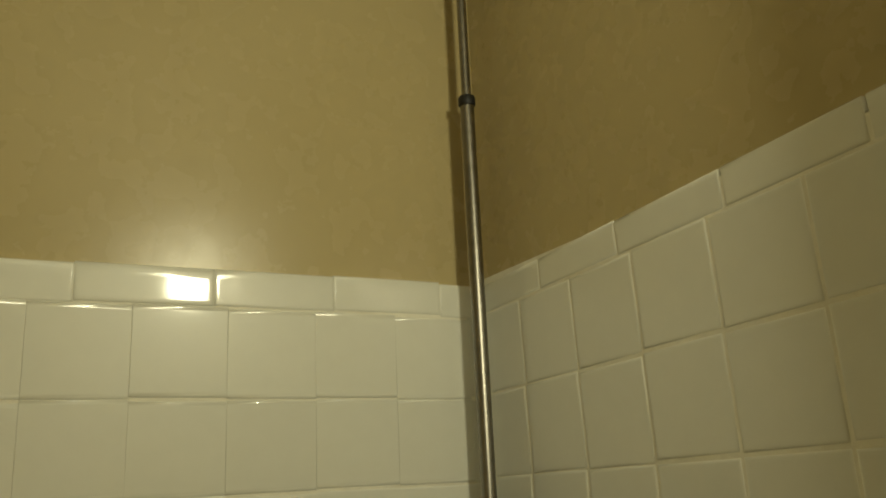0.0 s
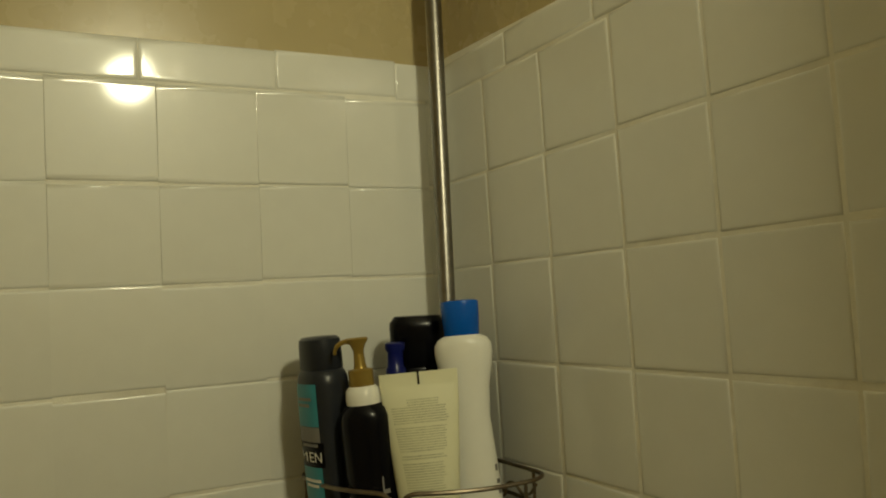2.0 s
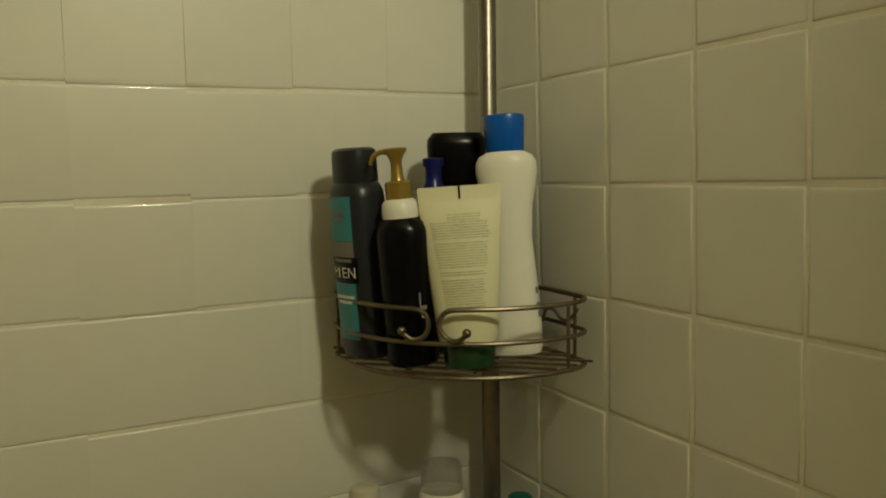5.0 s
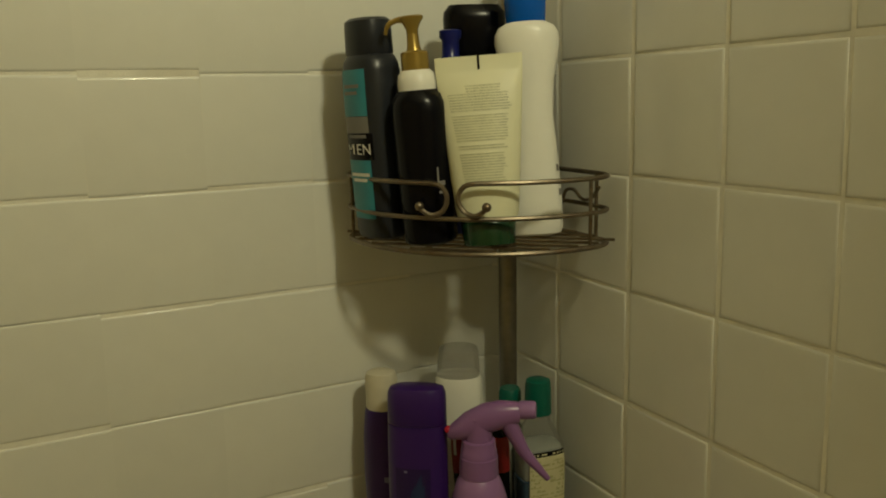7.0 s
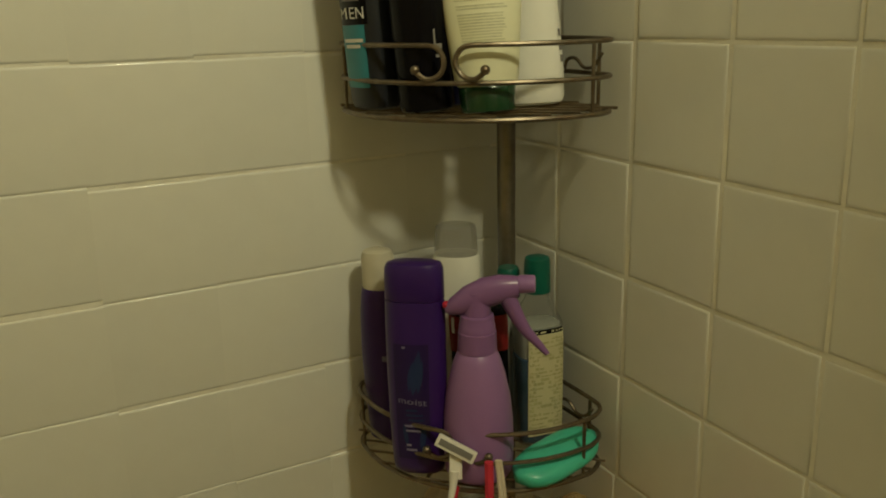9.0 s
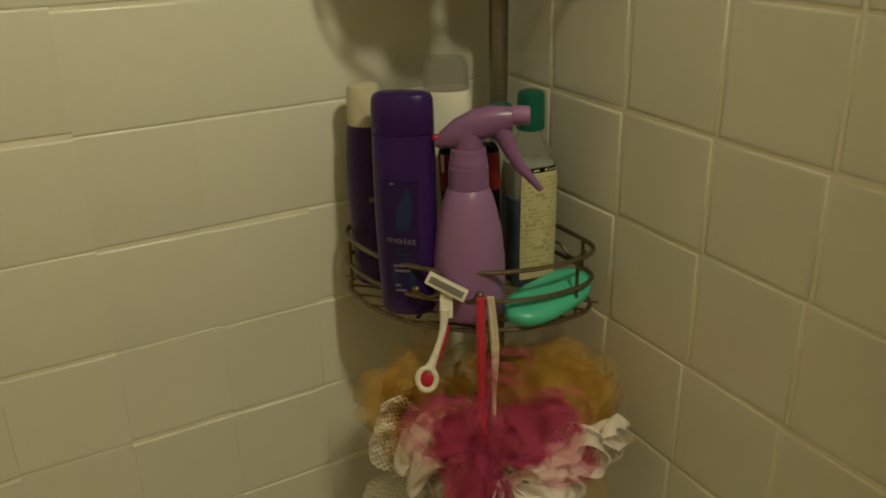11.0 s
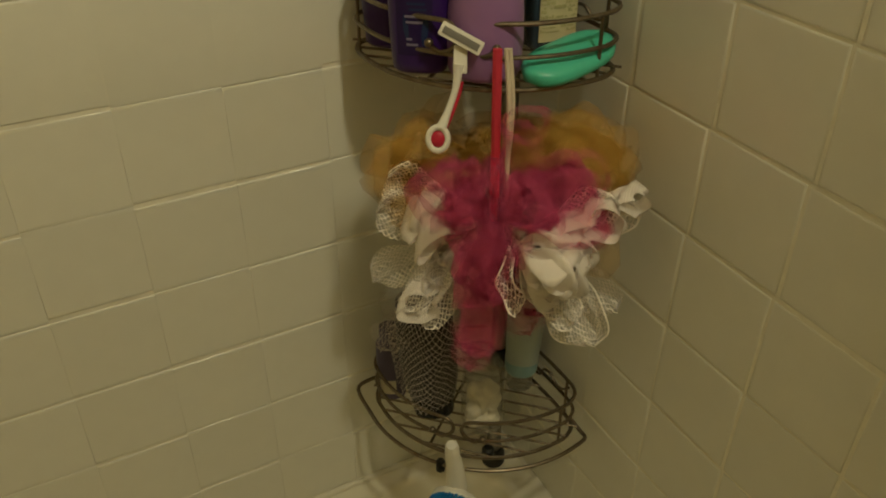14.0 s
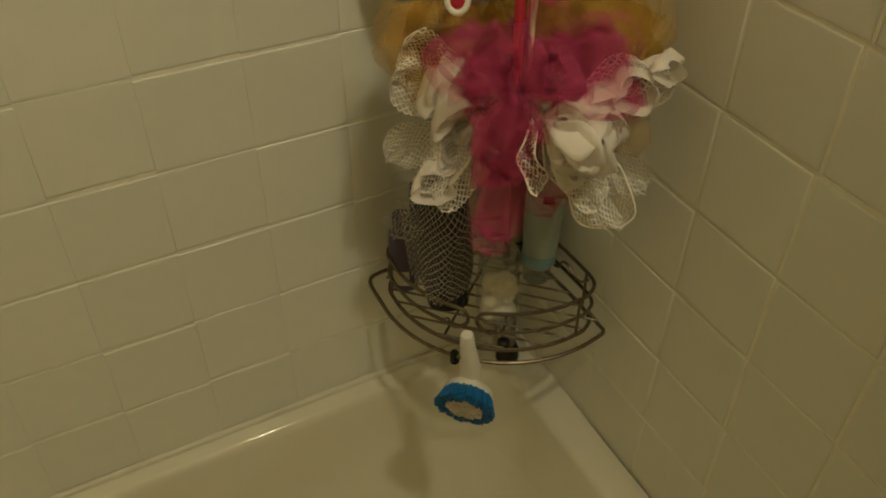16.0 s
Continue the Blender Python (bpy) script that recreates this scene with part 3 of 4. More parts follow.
def cream_tube():
    b = thing("lotion_tube", stand(-0.1245, -0.1645, UP, VIEW + 2, 3.2, 4.5) @ Matrix.Diagonal((1.12, 1.0, 1.0, 1)), "cream squeeze tube standing on its dark green cap", "tube", "bottles on the upper shelf")
    cap = [(0, 0.019, 0.017, 2), (0.001, 0.0208, 0.0188, 2), (0.021, 0.0222, 0.0198, 2), (0.0225, 0.0212, 0.0188, 2)]
    part("cap", loft(cap), "green", b, "dark green translucent cap")
    s = [(0.0215, 0.0205, 0.0185, 2), (0.024, 0.0238, 0.0206, 2), (0.030, 0.0252, 0.0208, 2), (0.06, 0.0278, 0.0182, 2), (0.09, 0.0300, 0.0142, 2), (0.12, 0.0322, 0.0094, 2.1), (0.14, 0.0336, 0.0055, 2.2),
         (0.153, 0.0343, 0.0022, 2.6), (0.156, 0.0345, 0.0013, 3), (0.168, 0.0347, 0.0011, 3)]
    part("sleeve", loft(s, 44), "cream", b)
    part("seam_mark", box_bm((-0.0008, -0.0021, 0.156), (0.0008, -0.0012, 0.168)), "black", b, "black crimp mark")
    rng = random.Random(4)
    text = bmesh.new()
    z = 0.141
    while z > 0.056:
        gap = rng.random() < 0.12
        half = 50 - (0.141 - z) * 170
        if not gap:
            a, end = -90 - half, -90 + half * rng.uniform(0.75, 1)
            if z > 0.134:
                a, end = -90 - half * 0.35, -90 + half * 0.5
            while a < end:
                w = rng.uniform(1.2, 4.5)
                patch(s, a, min(a + w, end), z, z + 0.0012, 0.0004, 2, 1, text)
                a += w + 0.6
        z -= 0.0024
    tagged(part("small_print", text, "tube_ink", b, "fine olive printed text"), kind="stuff")


def white_bottle():
    b = thing("lotion_bottle", stand(-0.061, -0.1445, UP, VIEW, 2.6, 4.0) @ Matrix.Diagonal((1.02, 1.0, 1.035, 1)), "white contoured lotion bottle with a bright blue cap", "bottle", "bottles on the upper shelf")
    s = [(0, 0.018, 0.0135, 2.4), (0.002, 0.0240, 0.018, 2.4), (0.008, 0.0260, 0.0195, 2.4), (0.03, 0.0262, 0.0195, 2.4), (0.07, 0.0240, 0.018, 2.3), (0.11, 0.0212, 0.0168, 2.3), (0.14, 0.0232, 0.0175, 2.2),
         (0.16, 0.0275, 0.0185, 2.2), (0.174, 0.0296, 0.0188, 2.2), (0.182, 0.0290, 0.0186, 2.2), (0.188, 0.0255, 0.0178, 2.2), (0.1915, 0.0185, 0.0155, 2.2)]
    part("body", loft(s), "white", b)
    c = [(0.1905, 0.0165, 0.0145, 2.2), (0.192, 0.0178, 0.0155, 2.2), (0.222, 0.0198, 0.0165, 2.2), (0.2255, 0.0192, 0.016, 2.2), (0.2265, 0.0165, 0.0135, 2.2)]
    part("cap", loft(c), "blue", b, "bright blue cap")
    part("print_bar", patch(s, -34, -20, 0.058, 0.064, 0.0005, 3, 1), "grey_ink", b)
    part("print_bar", patch(s, -34, -16, 0.046, 0.050, 0.0005, 3, 1), "grey_ink", b)
    part("print_bar", patch(s, -32, -16, 0.036, 0.042, 0.0005, 3, 1), "grey_ink", b)


def black_bottle():
    b = thing("shampoo_bottle", pose(-0.082, -0.068, UP, 0, 0, VIEW + 8) @ Matrix.Diagonal((1.06, 1.0, 1.028, 1)), "black shampoo bottle with a wide angled black cap", "bottle", "bottles on the upper shelf")
    s = [(0, 0.021, 0.013, 2.5), (0.003, 0.0245, 0.0165, 2.5), (0.03, 0.026, 0.0175, 2.5), (0.13, 0.027, 0.018, 2.5), (0.157, 0.027, 0.018, 2.5), (0.16, 0.0245, 0.0165, 2.5)]
    part("body", loft(s), "black", b)
    c = [(0.159, 0.0255, 0.017, 2.6), (0.161, 0.0275, 0.0185, 2.6), (0.200, 0.029, 0.0188, 2.6), (0.206, 0.0285, 0.0182, 2.6), (0.2125, 0.0235, 0.0135, 2.6)]
    part("cap", loft(c), "black", b)


def navy_bottle():
    b = thing("small_pump_bottle", stand(-0.121, -0.09, UP - 0.004, VIEW) @ Matrix.Diagonal((1, 1, 1.028, 1)), "small bottle with a dark blue pump cap", "bottle", "bottles on the upper shelf")
    part("body", loft(rounded(0.004, 0.15, 0.0165, 0.0165, 2, 0.004), 24), "navy", b)
    part("cap", loft([(0.149, 0.010, 0.010, 2), (0.165, 0.0105, 0.0105, 2), (0.168, 0.0085, 0.0085, 2), (0.182, 0.008, 0.008, 2), (0.185, 0.0105, 0.009, 2), (0.191, 0.0105, 0.009, 2), (0.192, 0.008, 0.007, 2)], 24),
         "navy", b)


for build in (charcoal_wash, pump_bottle, cream_tube, white_bottle, black_bottle, navy_bottle):
    build()


# ---- middle shelf ----
def purple_bottle():
    b = thing("shampoo_bottle", stand(-0.181, -0.121, MID, VIEW - 6, 0.4, 4.0) @ Matrix.Diagonal((1.0, 0.88, 1.005, 1)), "glossy purple shampoo bottle with lilac lettering", "bottle", "bottles on the middle shelf")
    s = [(0, 0.021, 0.012, 2.3), (0.003, 0.0245, 0.016, 2.3), (0.01, 0.0262, 0.0182, 2.3), (0.05, 0.0282, 0.02, 2.2), (0.10, 0.0292, 0.0208, 2.2), (0.15, 0.0292, 0.0205, 2.3), (0.175, 0.0288, 0.0198, 2.4)]
    part("body", loft(s), "purple", b)
    c = [(0.1755, 0.0282, 0.0192, 2.4), (0.1765, 0.0288, 0.0198, 2.4), (0.196, 0.0286, 0.0196, 2.5), (0.206, 0.0282, 0.0192, 2.5), (0.2105, 0.0262, 0.0172, 2.5), (0.2125, 0.021, 0.012, 2.5)]
    part("cap", loft(c), "purple", b)
    part("label_panel", patch(s, -128, -62, 0.018, 0.135, 0.0004, 10, 10), "purple_dark", b, "deep purple printed panel")
    for mid, low, tall, wide, bend in ((-98, 0.088, 0.030, 5, 8), (-92, 0.084, 0.046, 7, 12), (-84, 0.086, 0.034, 5, 9), (-104, 0.030, 0.026, 5, -6), (-80, 0.026, 0.030, 6, 7)):
        leaf = bmesh.new()
        ring = [leaf.verts.new(on_surface(s, radians(mid + wide * math.sin(2 * math.pi * k / 20) * math.sin(math.pi * (k % 10) / 10 + 0.01) + bend * (0.5 - 0.5 * math.cos(2 * math.pi * k / 20))),
                                          low + tall * (0.5 - 0.5 * math.cos(2 * math.pi * k / 20)), 0.0008)) for k in range(20)]
        leaf.faces.new(ring)
        part("printed_leaf", leaf, "blue_ink", b, "dim blue printed leaf")
    part("lettering", text_on("moist", s, -94, 0.078, 0.0068, 0.0012, slant=-0.12), "lilac_ink", b, "lilac lettering")
    for z, a0, a1, ink in ((0.068, -104, -86, "blue_ink"), (0.063, -104, -76, "blue_ink"), (0.058, -100, -74, "blue_ink"), (0.052, -108, -86, "lilac_ink"), (0.047, -106, -80, "lilac_ink"), (0.032, -106, -96, "lilac_ink"),
                           (0.027, -106, -88, "lilac_ink"), (0.131, -107, -101, "lilac_ink")):
        part("print_bar", patch(s, a0, a1, z, z + 0.0022, 0.0011, 5, 1), ink, b)


def purple_inverted():
    b = thing("conditioner_bottle", stand(-0.178, -0.044, MID, VIEW - 20, 1.5), "purple conditioner bottle with an ivory flat cap", "bottle", "bottles on the middle shelf")
    s = [(0, 0.019, 0.012, 2.2), (0.004, 0.0215, 0.0165, 2.2), (0.05, 0.0235, 0.0185, 2.2), (0.10, 0.0242, 0.019, 2.2), (0.14, 0.0225, 0.018, 2.2), (0.165, 0.0195, 0.0165, 2.2), (0.170, 0.018, 0.0155, 2.2)]
    part("body", loft(s), "purple", b)
    part("cap", loft([(0.169, 0.0165, 0.0145, 2.2), (0.172, 0.0172, 0.0150, 2.2), (0.203, 0.0165, 0.0145, 2.2), (0.208, 0.0150, 0.0130, 2.2), (0.2095, 0.012, 0.010, 2.2)]), "ivory", b, "ivory flat cap")
    part("print_bar", patch(s, -75, -45, 0.095, 0.101, 0.0006, 4, 1), "lilac_ink", b)


def clear_cap_bottle():
    b = thing("lotion_bottle", pose(-0.106, -0.068, MID, 0, 0, VIEW), "white bottle with a clear grey plastic cap", "bottle", "bottles on the middle shelf")
    s = [(0, 0.020, 0.016, 2.3), (0.003, 0.0235, 0.0195, 2.3), (0.05, 0.025, 0.021, 2.3), (0.16, 0.0255, 0.021, 2.3), (0.195, 0.0245, 0.0205, 2.3), (0.2, 0.0222, 0.019, 2.3)]
    part("body", loft(s), "white", b)
    c = [(0.199, 0.0215, 0.0185, 2.3), (0.201, 0.0225, 0.0195, 2.3), (0.224, 0.0214, 0.0185, 2.3), (0.229, 0.020, 0.017, 2.3), (0.2305, 0.017, 0.014, 2.3)]
    part("cap", loft(c), "frost", b, "clear grey plastic cap")


def red_tube():
    b = thing("red_bottle", stand(-0.100, -0.1105, MID, VIEW, 2.0), "flat black bottle with a dark red label", "bottle", "bottles on the middle shelf")
    s = [(0, 0.024, 0.007, 2.6), (0.003, 0.027, 0.0092, 2.6), (0.14, 0.0295, 0.0098, 2.6), (0.148, 0.029, 0.0095, 2.6), (0.153, 0.026, 0.0075, 2.6)]
    part("body", loft(s), "black", b)
    part("label_panel", patch(s, -176, -4, 0.108, 0.146, 0.0005, 18, 3), "red", b, "dark red label")
    part("shoulder_band", patch(s, -170, -10, 0.1465, 0.1505, 0.0006, 16, 1), "black", b, "black top edge")
    # no print here: a glint at the label's left edge, painted in ink white
    part("print_bar", patch(s, -150, -138, 0.128, 0.145, 0.0007, 2, 2), "white_ink", b)


def spray_bottle():
    b = thing("spray_bottle", pose(-0.132, -0.153, MID, 0, 0, VIEW) @ Matrix.Diagonal((1.06, 1.06, 0.99, 1)), "lilac plastic spray bottle with a trigger head", "spray bottle")
    s = [(0, 0.026, 0.026, 2), (0.002, 0.0295, 0.0295, 2), (0.006, 0.0315, 0.0315, 2), (0.03, 0.0325, 0.0325, 2), (0.06, 0.0318, 0.0318, 2), (0.085, 0.0292, 0.0292, 2), (0.107, 0.025, 0.025, 2), (0.12, 0.0215, 0.0215, 2),
         (0.128, 0.0185, 0.0185, 2), (0.131, 0.016, 0.016, 2)]
    part("body", loft(s, 40), "lilac", b)
    part("collar", loft([(0.130, 0.0168, 0.0168, 2), (0.131, 0.0178, 0.0178, 2), (0.150, 0.0172, 0.0172, 2), (0.1505, 0.0164, 0.0164, 2), (0.156, 0.0164, 0.0164, 2), (0.157, 0.0158, 0.0158, 2), (0.166, 0.0150, 0.0150, 2), (0.167, 0.0138, 0.0138, 2)], 32), "lilac_head", b)
    head = bmesh.new()
    secs = []      # the shroud, lofted from the back of the head to the nozzle
    for x, z, hy, hz in ((-0.028, 0.172, 0.003, 0.004), (-0.024, 0.174, 0.007, 0.008), (-0.012, 0.180, 0.0105, 0.0135), (0.004, 0.187, 0.0115, 0.0155), (0.018, 0.191, 0.011, 0.0145), (0.030, 0.193, 0.0095, 0.012), (0.037, 0.194, 0.008, 0.010)):
        secs.append([head.verts.new((x, hy * math.cos(t), z + hz * math.sin(t))) for t in (2 * math.pi * k / 20 for k in range(20))])
    for p, q in zip(secs, secs[1:]):
        for k in range(20):
            head.faces.new((p[k], p[(k + 1) % 20], q[(k + 1) % 20], q[k]))
    head.faces.new(secs[0])
    head.faces.new(secs[-1])
    part("trigger_head", head, "lilac_head", b)
    part("stem", loft([(0.165, 0.0125, 0.0125, 2), (0.19, 0.0118, 0.011, 2)], 20), "lilac_head", b)
    noz = bmesh.new()
    tube([(0.036, 0, 0.1965), (0.038, 0, 0.1965), (0.0505, 0, 0.1965), (0.0515, 0, 0.1965)], [0.0075, 0.0088, 0.0085, 0.0068], 18, bm=noz)
    part("nozzle", noz, "lilac", b, "lilac nozzle")
    trig = smooth_path([(0.026, 0, 0.186), (0.033, 0, 0.170), (0.042, 0, 0.152), (0.053, 0, 0.138), (0.0625, 0, 0.126)], 4)
    part("trigger", tube(trig, [0.0085 - 0.006 * k / (len(trig) - 1) for k in range(len(trig))], 12), "lilac_head", b)
    part("tab", ball((-0.027, 0, 0.176), 0.0038), "crimson", b, "small red tab")


def green_cap_bottle():
    b = thing("castile_soap_bottle", stand(-0.044, -0.124, MID, VIEW + 24), "clear bottle of blue liquid with cream label, green cap", "bottle", "green-capped bottles")
    s = [(0, 0.019, 0.016, 4), (0.002, 0.0245, 0.0195, 4), (0.006, 0.0258, 0.0208, 4), (0.118, 0.0258, 0.0208, 4), (0.132, 0.0248, 0.02, 3.4), (0.146, 0.0185, 0.017, 2.5), (0.156, 0.013, 0.013, 2), (0.168, 0.0115, 0.0115, 2)]
    ob = part("body", loft(s, 40), "clear", b, "clear plastic body")
    ob.visible_shadow = False
    inner = [(0.003, 0.021, 0.0178, 4), (0.006, 0.0225, 0.0193, 4), (0.096, 0.0225, 0.0193, 4), (0.0965, 0.0215, 0.0183, 4)]
    part("liquid", loft(inner, 40), "liquid", b, "dark blue liquid")
    part("upper_liquid", loft([(0.097, 0.0215, 0.0183, 4), (0.118, 0.0224, 0.0192, 4), (0.13, 0.0215, 0.0185, 3.4), (0.131, 0.019, 0.016, 3)], 40), "pale", b, "pale cloudy liquid")
    part("label_panel", patch(s, -120, -48, 0.012, 0.124, 0.0006, 18, 10), "paper", b, "cream paper label")
    part("label_edge", patch(s, -120, -48, 0.124, 0.129, 0.0007, 18, 1), "black", b, "black label border")
    rng = random.Random(8)
    ink = bmesh.new()
    z = 0.118
    while z > 0.02:
        a = -116.0
        while a < -54:
            w = rng.uniform(2, 7)
            if rng.random() < 0.75:
                patch(s, a, min(a + w, -52), z, z + rng.choice((0.0012, 0.002, 0.0032)), 0.0011, 2, 1, ink)
            a += w + 1.2
        z -= rng.choice((0.004, 0.0048))
    tagged(part("label_print", ink, "olive_ink", b, "dense olive label print"), kind="stuff")
    dash = bmesh.new()
    for k in range(9):
        patch(s, -118 + 8 * k, -114 + 8 * k, 0.1257, 0.1274, 0.0012, 2, 1, dash)
    part("border_dashes", dash, "paper", b)
    c = [(0.163, 0.0125, 0.0125, 2), (0.164, 0.0138, 0.0138, 2), (0.194, 0.0132, 0.0132, 2), (0.199, 0.0122, 0.0122, 2), (0.2005, 0.009, 0.009, 2)]
    part("cap", loft(c, 32), "emerald", b, "emerald green screw cap")


def small_green_bottle():
    b = thing("castile_soap_bottle", pose(-0.055, -0.088, MID), "slim clear bottle with a green cap by the pole", "bottle", "green-capped bottles")
    s = rounded(0, 0.14, 0.014, 0.014, 2, 0.004)
    part("body", loft(s, 24), "pale", b)
    part("neck", loft([(0.138, 0.010, 0.010, 2), (0.153, 0.009, 0.009, 2)], 20), "pale", b)
    part("cap", loft([(0.149, 0.011, 0.011, 2), (0.150, 0.0122, 0.0122, 2), (0.178, 0.0118, 0.0118, 2), (0.1815, 0.010, 0.010, 2)], 24), "emerald", b, "emerald green screw cap")


def soap_bar():
    bm = bmesh.new()
    rows = []
    for j in range(17):
        t = -1 + 2 * j / 16
        k = max(0.02, 1 - abs(t) ** 3.2) ** 0.5
        x = 0.052 * t
        rows.append([bm.verts.new((x, y, z)) for y, z in ((0.0245 * k * math.copysign(abs(math.cos(a)) ** 0.75, math.cos(a)),
                     0.0112 * (0.35 + 0.65 * k) * math.copysign(abs(math.sin(a)) ** 0.8, math.sin(a)) - 0.0018 * (1 - t * t) * (1 if math.sin(a) > 0 else 0))
                     for a in (2 * math.pi * i / 24 for i in range(24)))])
    for p, q in zip(rows, rows[1:]):
        for k in range(24):
            bm.faces.new((p[k], p[(k + 1) % 24], q[(k + 1) % 24], q[k]))
    bm.faces.new(rows[0])
    bm.faces.new(rows[-1])
    ob = part("soap_bar", bm, "soap", angle=80)
    ob.matrix_basis = pose(-0.064, -0.189, MID + 0.0135, 15, -7, 8)
    tagged(ob, "turquoise worn soap bar leaning on the wire rail", "soap")


for build in (purple_bottle, purple_inverted, clear_cap_bottle, red_tube, spray_bottle, green_cap_bottle, small_green_bottle, soap_bar):
    build()


def razor():
    r = thing("razor", Matrix.Translation((-0.170, -0.176, 0.998)) @ look((-0.45, -0.62, 1.15), (-0.172, -0.176, 0.996)).to_3x3().to_4x4(), "white and red razor hanging by its head", "razor")
    # local x to the right, y up, z towards the open room
    head = box_bm((-0.020, -0.0062, -0.003), (0.020, 0.0062, 0.003), 0.0016)
    ob = part("head", head, "brush_white", r, "white razor cartridge")
    ob.matrix_basis = pose(0, 0.002, 0, 0, 0, -27)
    ob2 = part("blade_strip", box_bm((-0.017, -0.0032, 0.003), (0.017, 0.0030, 0.0036), 0.0002), "grey_ink", r, "grey blade strip")
    ob2.matrix_basis = ob.matrix_basis.copy()
    neck = bmesh.new()
    box(neck, (-0.0065, -0.028, -0.006), (0.0055, -0.004, -0.003), 0.001)
    part("neck", neck, "brush_white", r)
    hand = smooth_path([(-0.002, -0.02, -0.0045), (-0.004, -0.04, -0.004), (-0.010, -0.060, -0.002), (-0.016, -0.075, 0.0)], 5)
    part("handle", tube(hand, [0.0052 - 0.0022 * math.sin(math.pi * k / (len(hand) - 1)) for k in range(len(hand))], 10), "brush_white", r)
    part("grip", tube([p + Vector((0.0038, 0.001, -0.002)) for p in hand[4:]], 0.0025, 8), "crimson", r, "red grip strip")
    loop = [(-0.0185 + 0.0085 * math.cos(t) , -0.0845 + 0.0105 * math.sin(t), 0.001) for t in (2 * math.pi * k / 24 for k in range(24))]
    part("end_ring", tube(loop, 0.0028, 8, True), "brush_white", r)
    part("end_pad", ball((-0.0185, -0.0845, 0.0005), 0.0075, squash=0.35), "crimson", r, "red oval pad")


razor()


# ---- bath puffs hanging in front of the lower part ----
def net_mesh(rows):
    """A sheet of net over rows of (place, net coordinates)."""
    bm = bmesh.new()
    uv = bm.loops.layers.uv.new("net")
    grid = [[(bm.verts.new(p), c) for p, c in row] for row in rows]
    for a, b in zip(grid, grid[1:]):
        for i in range(len(a) - 1):
            four = (a[i], a[i + 1], b[i + 1], b[i])
            f = bm.faces.new([v for v, _ in four])
            for loop, (_, c) in zip(f.loops, four):
                loop[uv].uv = c
    return bm


def cloud(ruffles, rng, petals, reach, width, aim, spread=1.0, stretch=(1, 1, 1), ruffle=0.12, at=(0, 0, 0)):
    """Looped ruffles of netting gathered at one knot. aim: the way in which most of them point."""
    nv, nu = 20, 6
    for n in range(petals):
        d = Vector((rng.gauss(0, 1), rng.gauss(0, 1), rng.gauss(0, 1))).normalized() * spread + Vector(aim)
        d.normalize()
        a = d.cross(Vector((rng.gauss(0, 1), rng.gauss(0, 1), rng.gauss(0, 1)))).normalized()
        b = d.cross(a)
        long, wide, open_ = reach * rng.uniform(0.55, 1.15), width * rng.uniform(0.6, 1.3), rng.uniform(0.2, 0.45)
        ph, droop, fold = rng.uniform(0, 6.28), rng.uniform(0, 0.2), rng.uniform(5, 13)
        rows = []
        for j in range(nv + 1):
            t = j / nv
            out = math.sin(math.pi * t) ** 0.75
            row = []
            for i in range(nu + 1):
                u = -1 + 2 * i / nu
                p = d * long * out * (1 - 0.14 * u * u) + b * long * open_ * math.sin(2 * math.pi * t) * (0.6 + 0.4 * out)
                p += a * wide * u * (0.15 + 0.85 * out)
                p += (b * math.sin(fold * t + 3.1 * u + ph) + d * math.sin((fold + 2) * t - 2.3 * u + ph * 2) * 0.8) * long * ruffle * out
                p += a * math.sin(14 * t + ph) * wide * 0.22
                p.z -= droop * long * out * out
                row.append((Vector((p.x * stretch[0], p.y * stretch[1], p.z * stretch[2])) + Vector(at), (u * wide * 1.2 + 0.5 + n * 0.013, t * long * 2.6 + n * 0.017)))
            rows.append(row)
        ruffles["gathered"].append(rows)


def sheet(ruffles, rng, root, tip, half, cup=0.012):
    """One flat petal of net from root to tip, hollow towards the open room."""
    root, tip = Vector(root), Vector(tip)
    d = tip - root
    long = d.length
    side = d.normalized().cross(TOWARDS).normalized()
    ph, rows = rng.uniform(0, 6.28), []
    for j in range(25):
        t = j / 24
        w = half * ((t ** 0.8) * (1 - t ** 5) ** 0.5 * 1.12 + 0.10 * (1 - t))
        row = []
        for i in range(13):
            u = -1 + 2 * i / 12
            lift = cup * (1 - u * u) * math.sin(math.pi * t) + 0.004 * math.sin(9 * t + 4 * u + ph) + 0.004 * math.sin(14 * u + ph) * t
            row.append((root + d * t + side * u * w - TOWARDS * lift + side * 0.004 * math.sin(8 * t + ph), (u * half + n_off(ph), t * long)))
        rows.append(row)
    ruffles["open"].append(rows)
    return [r[0][0] for r in rows] + [r[-1][0] for r in reversed(rows)]


def n_off(ph):
    return ph * 0.137


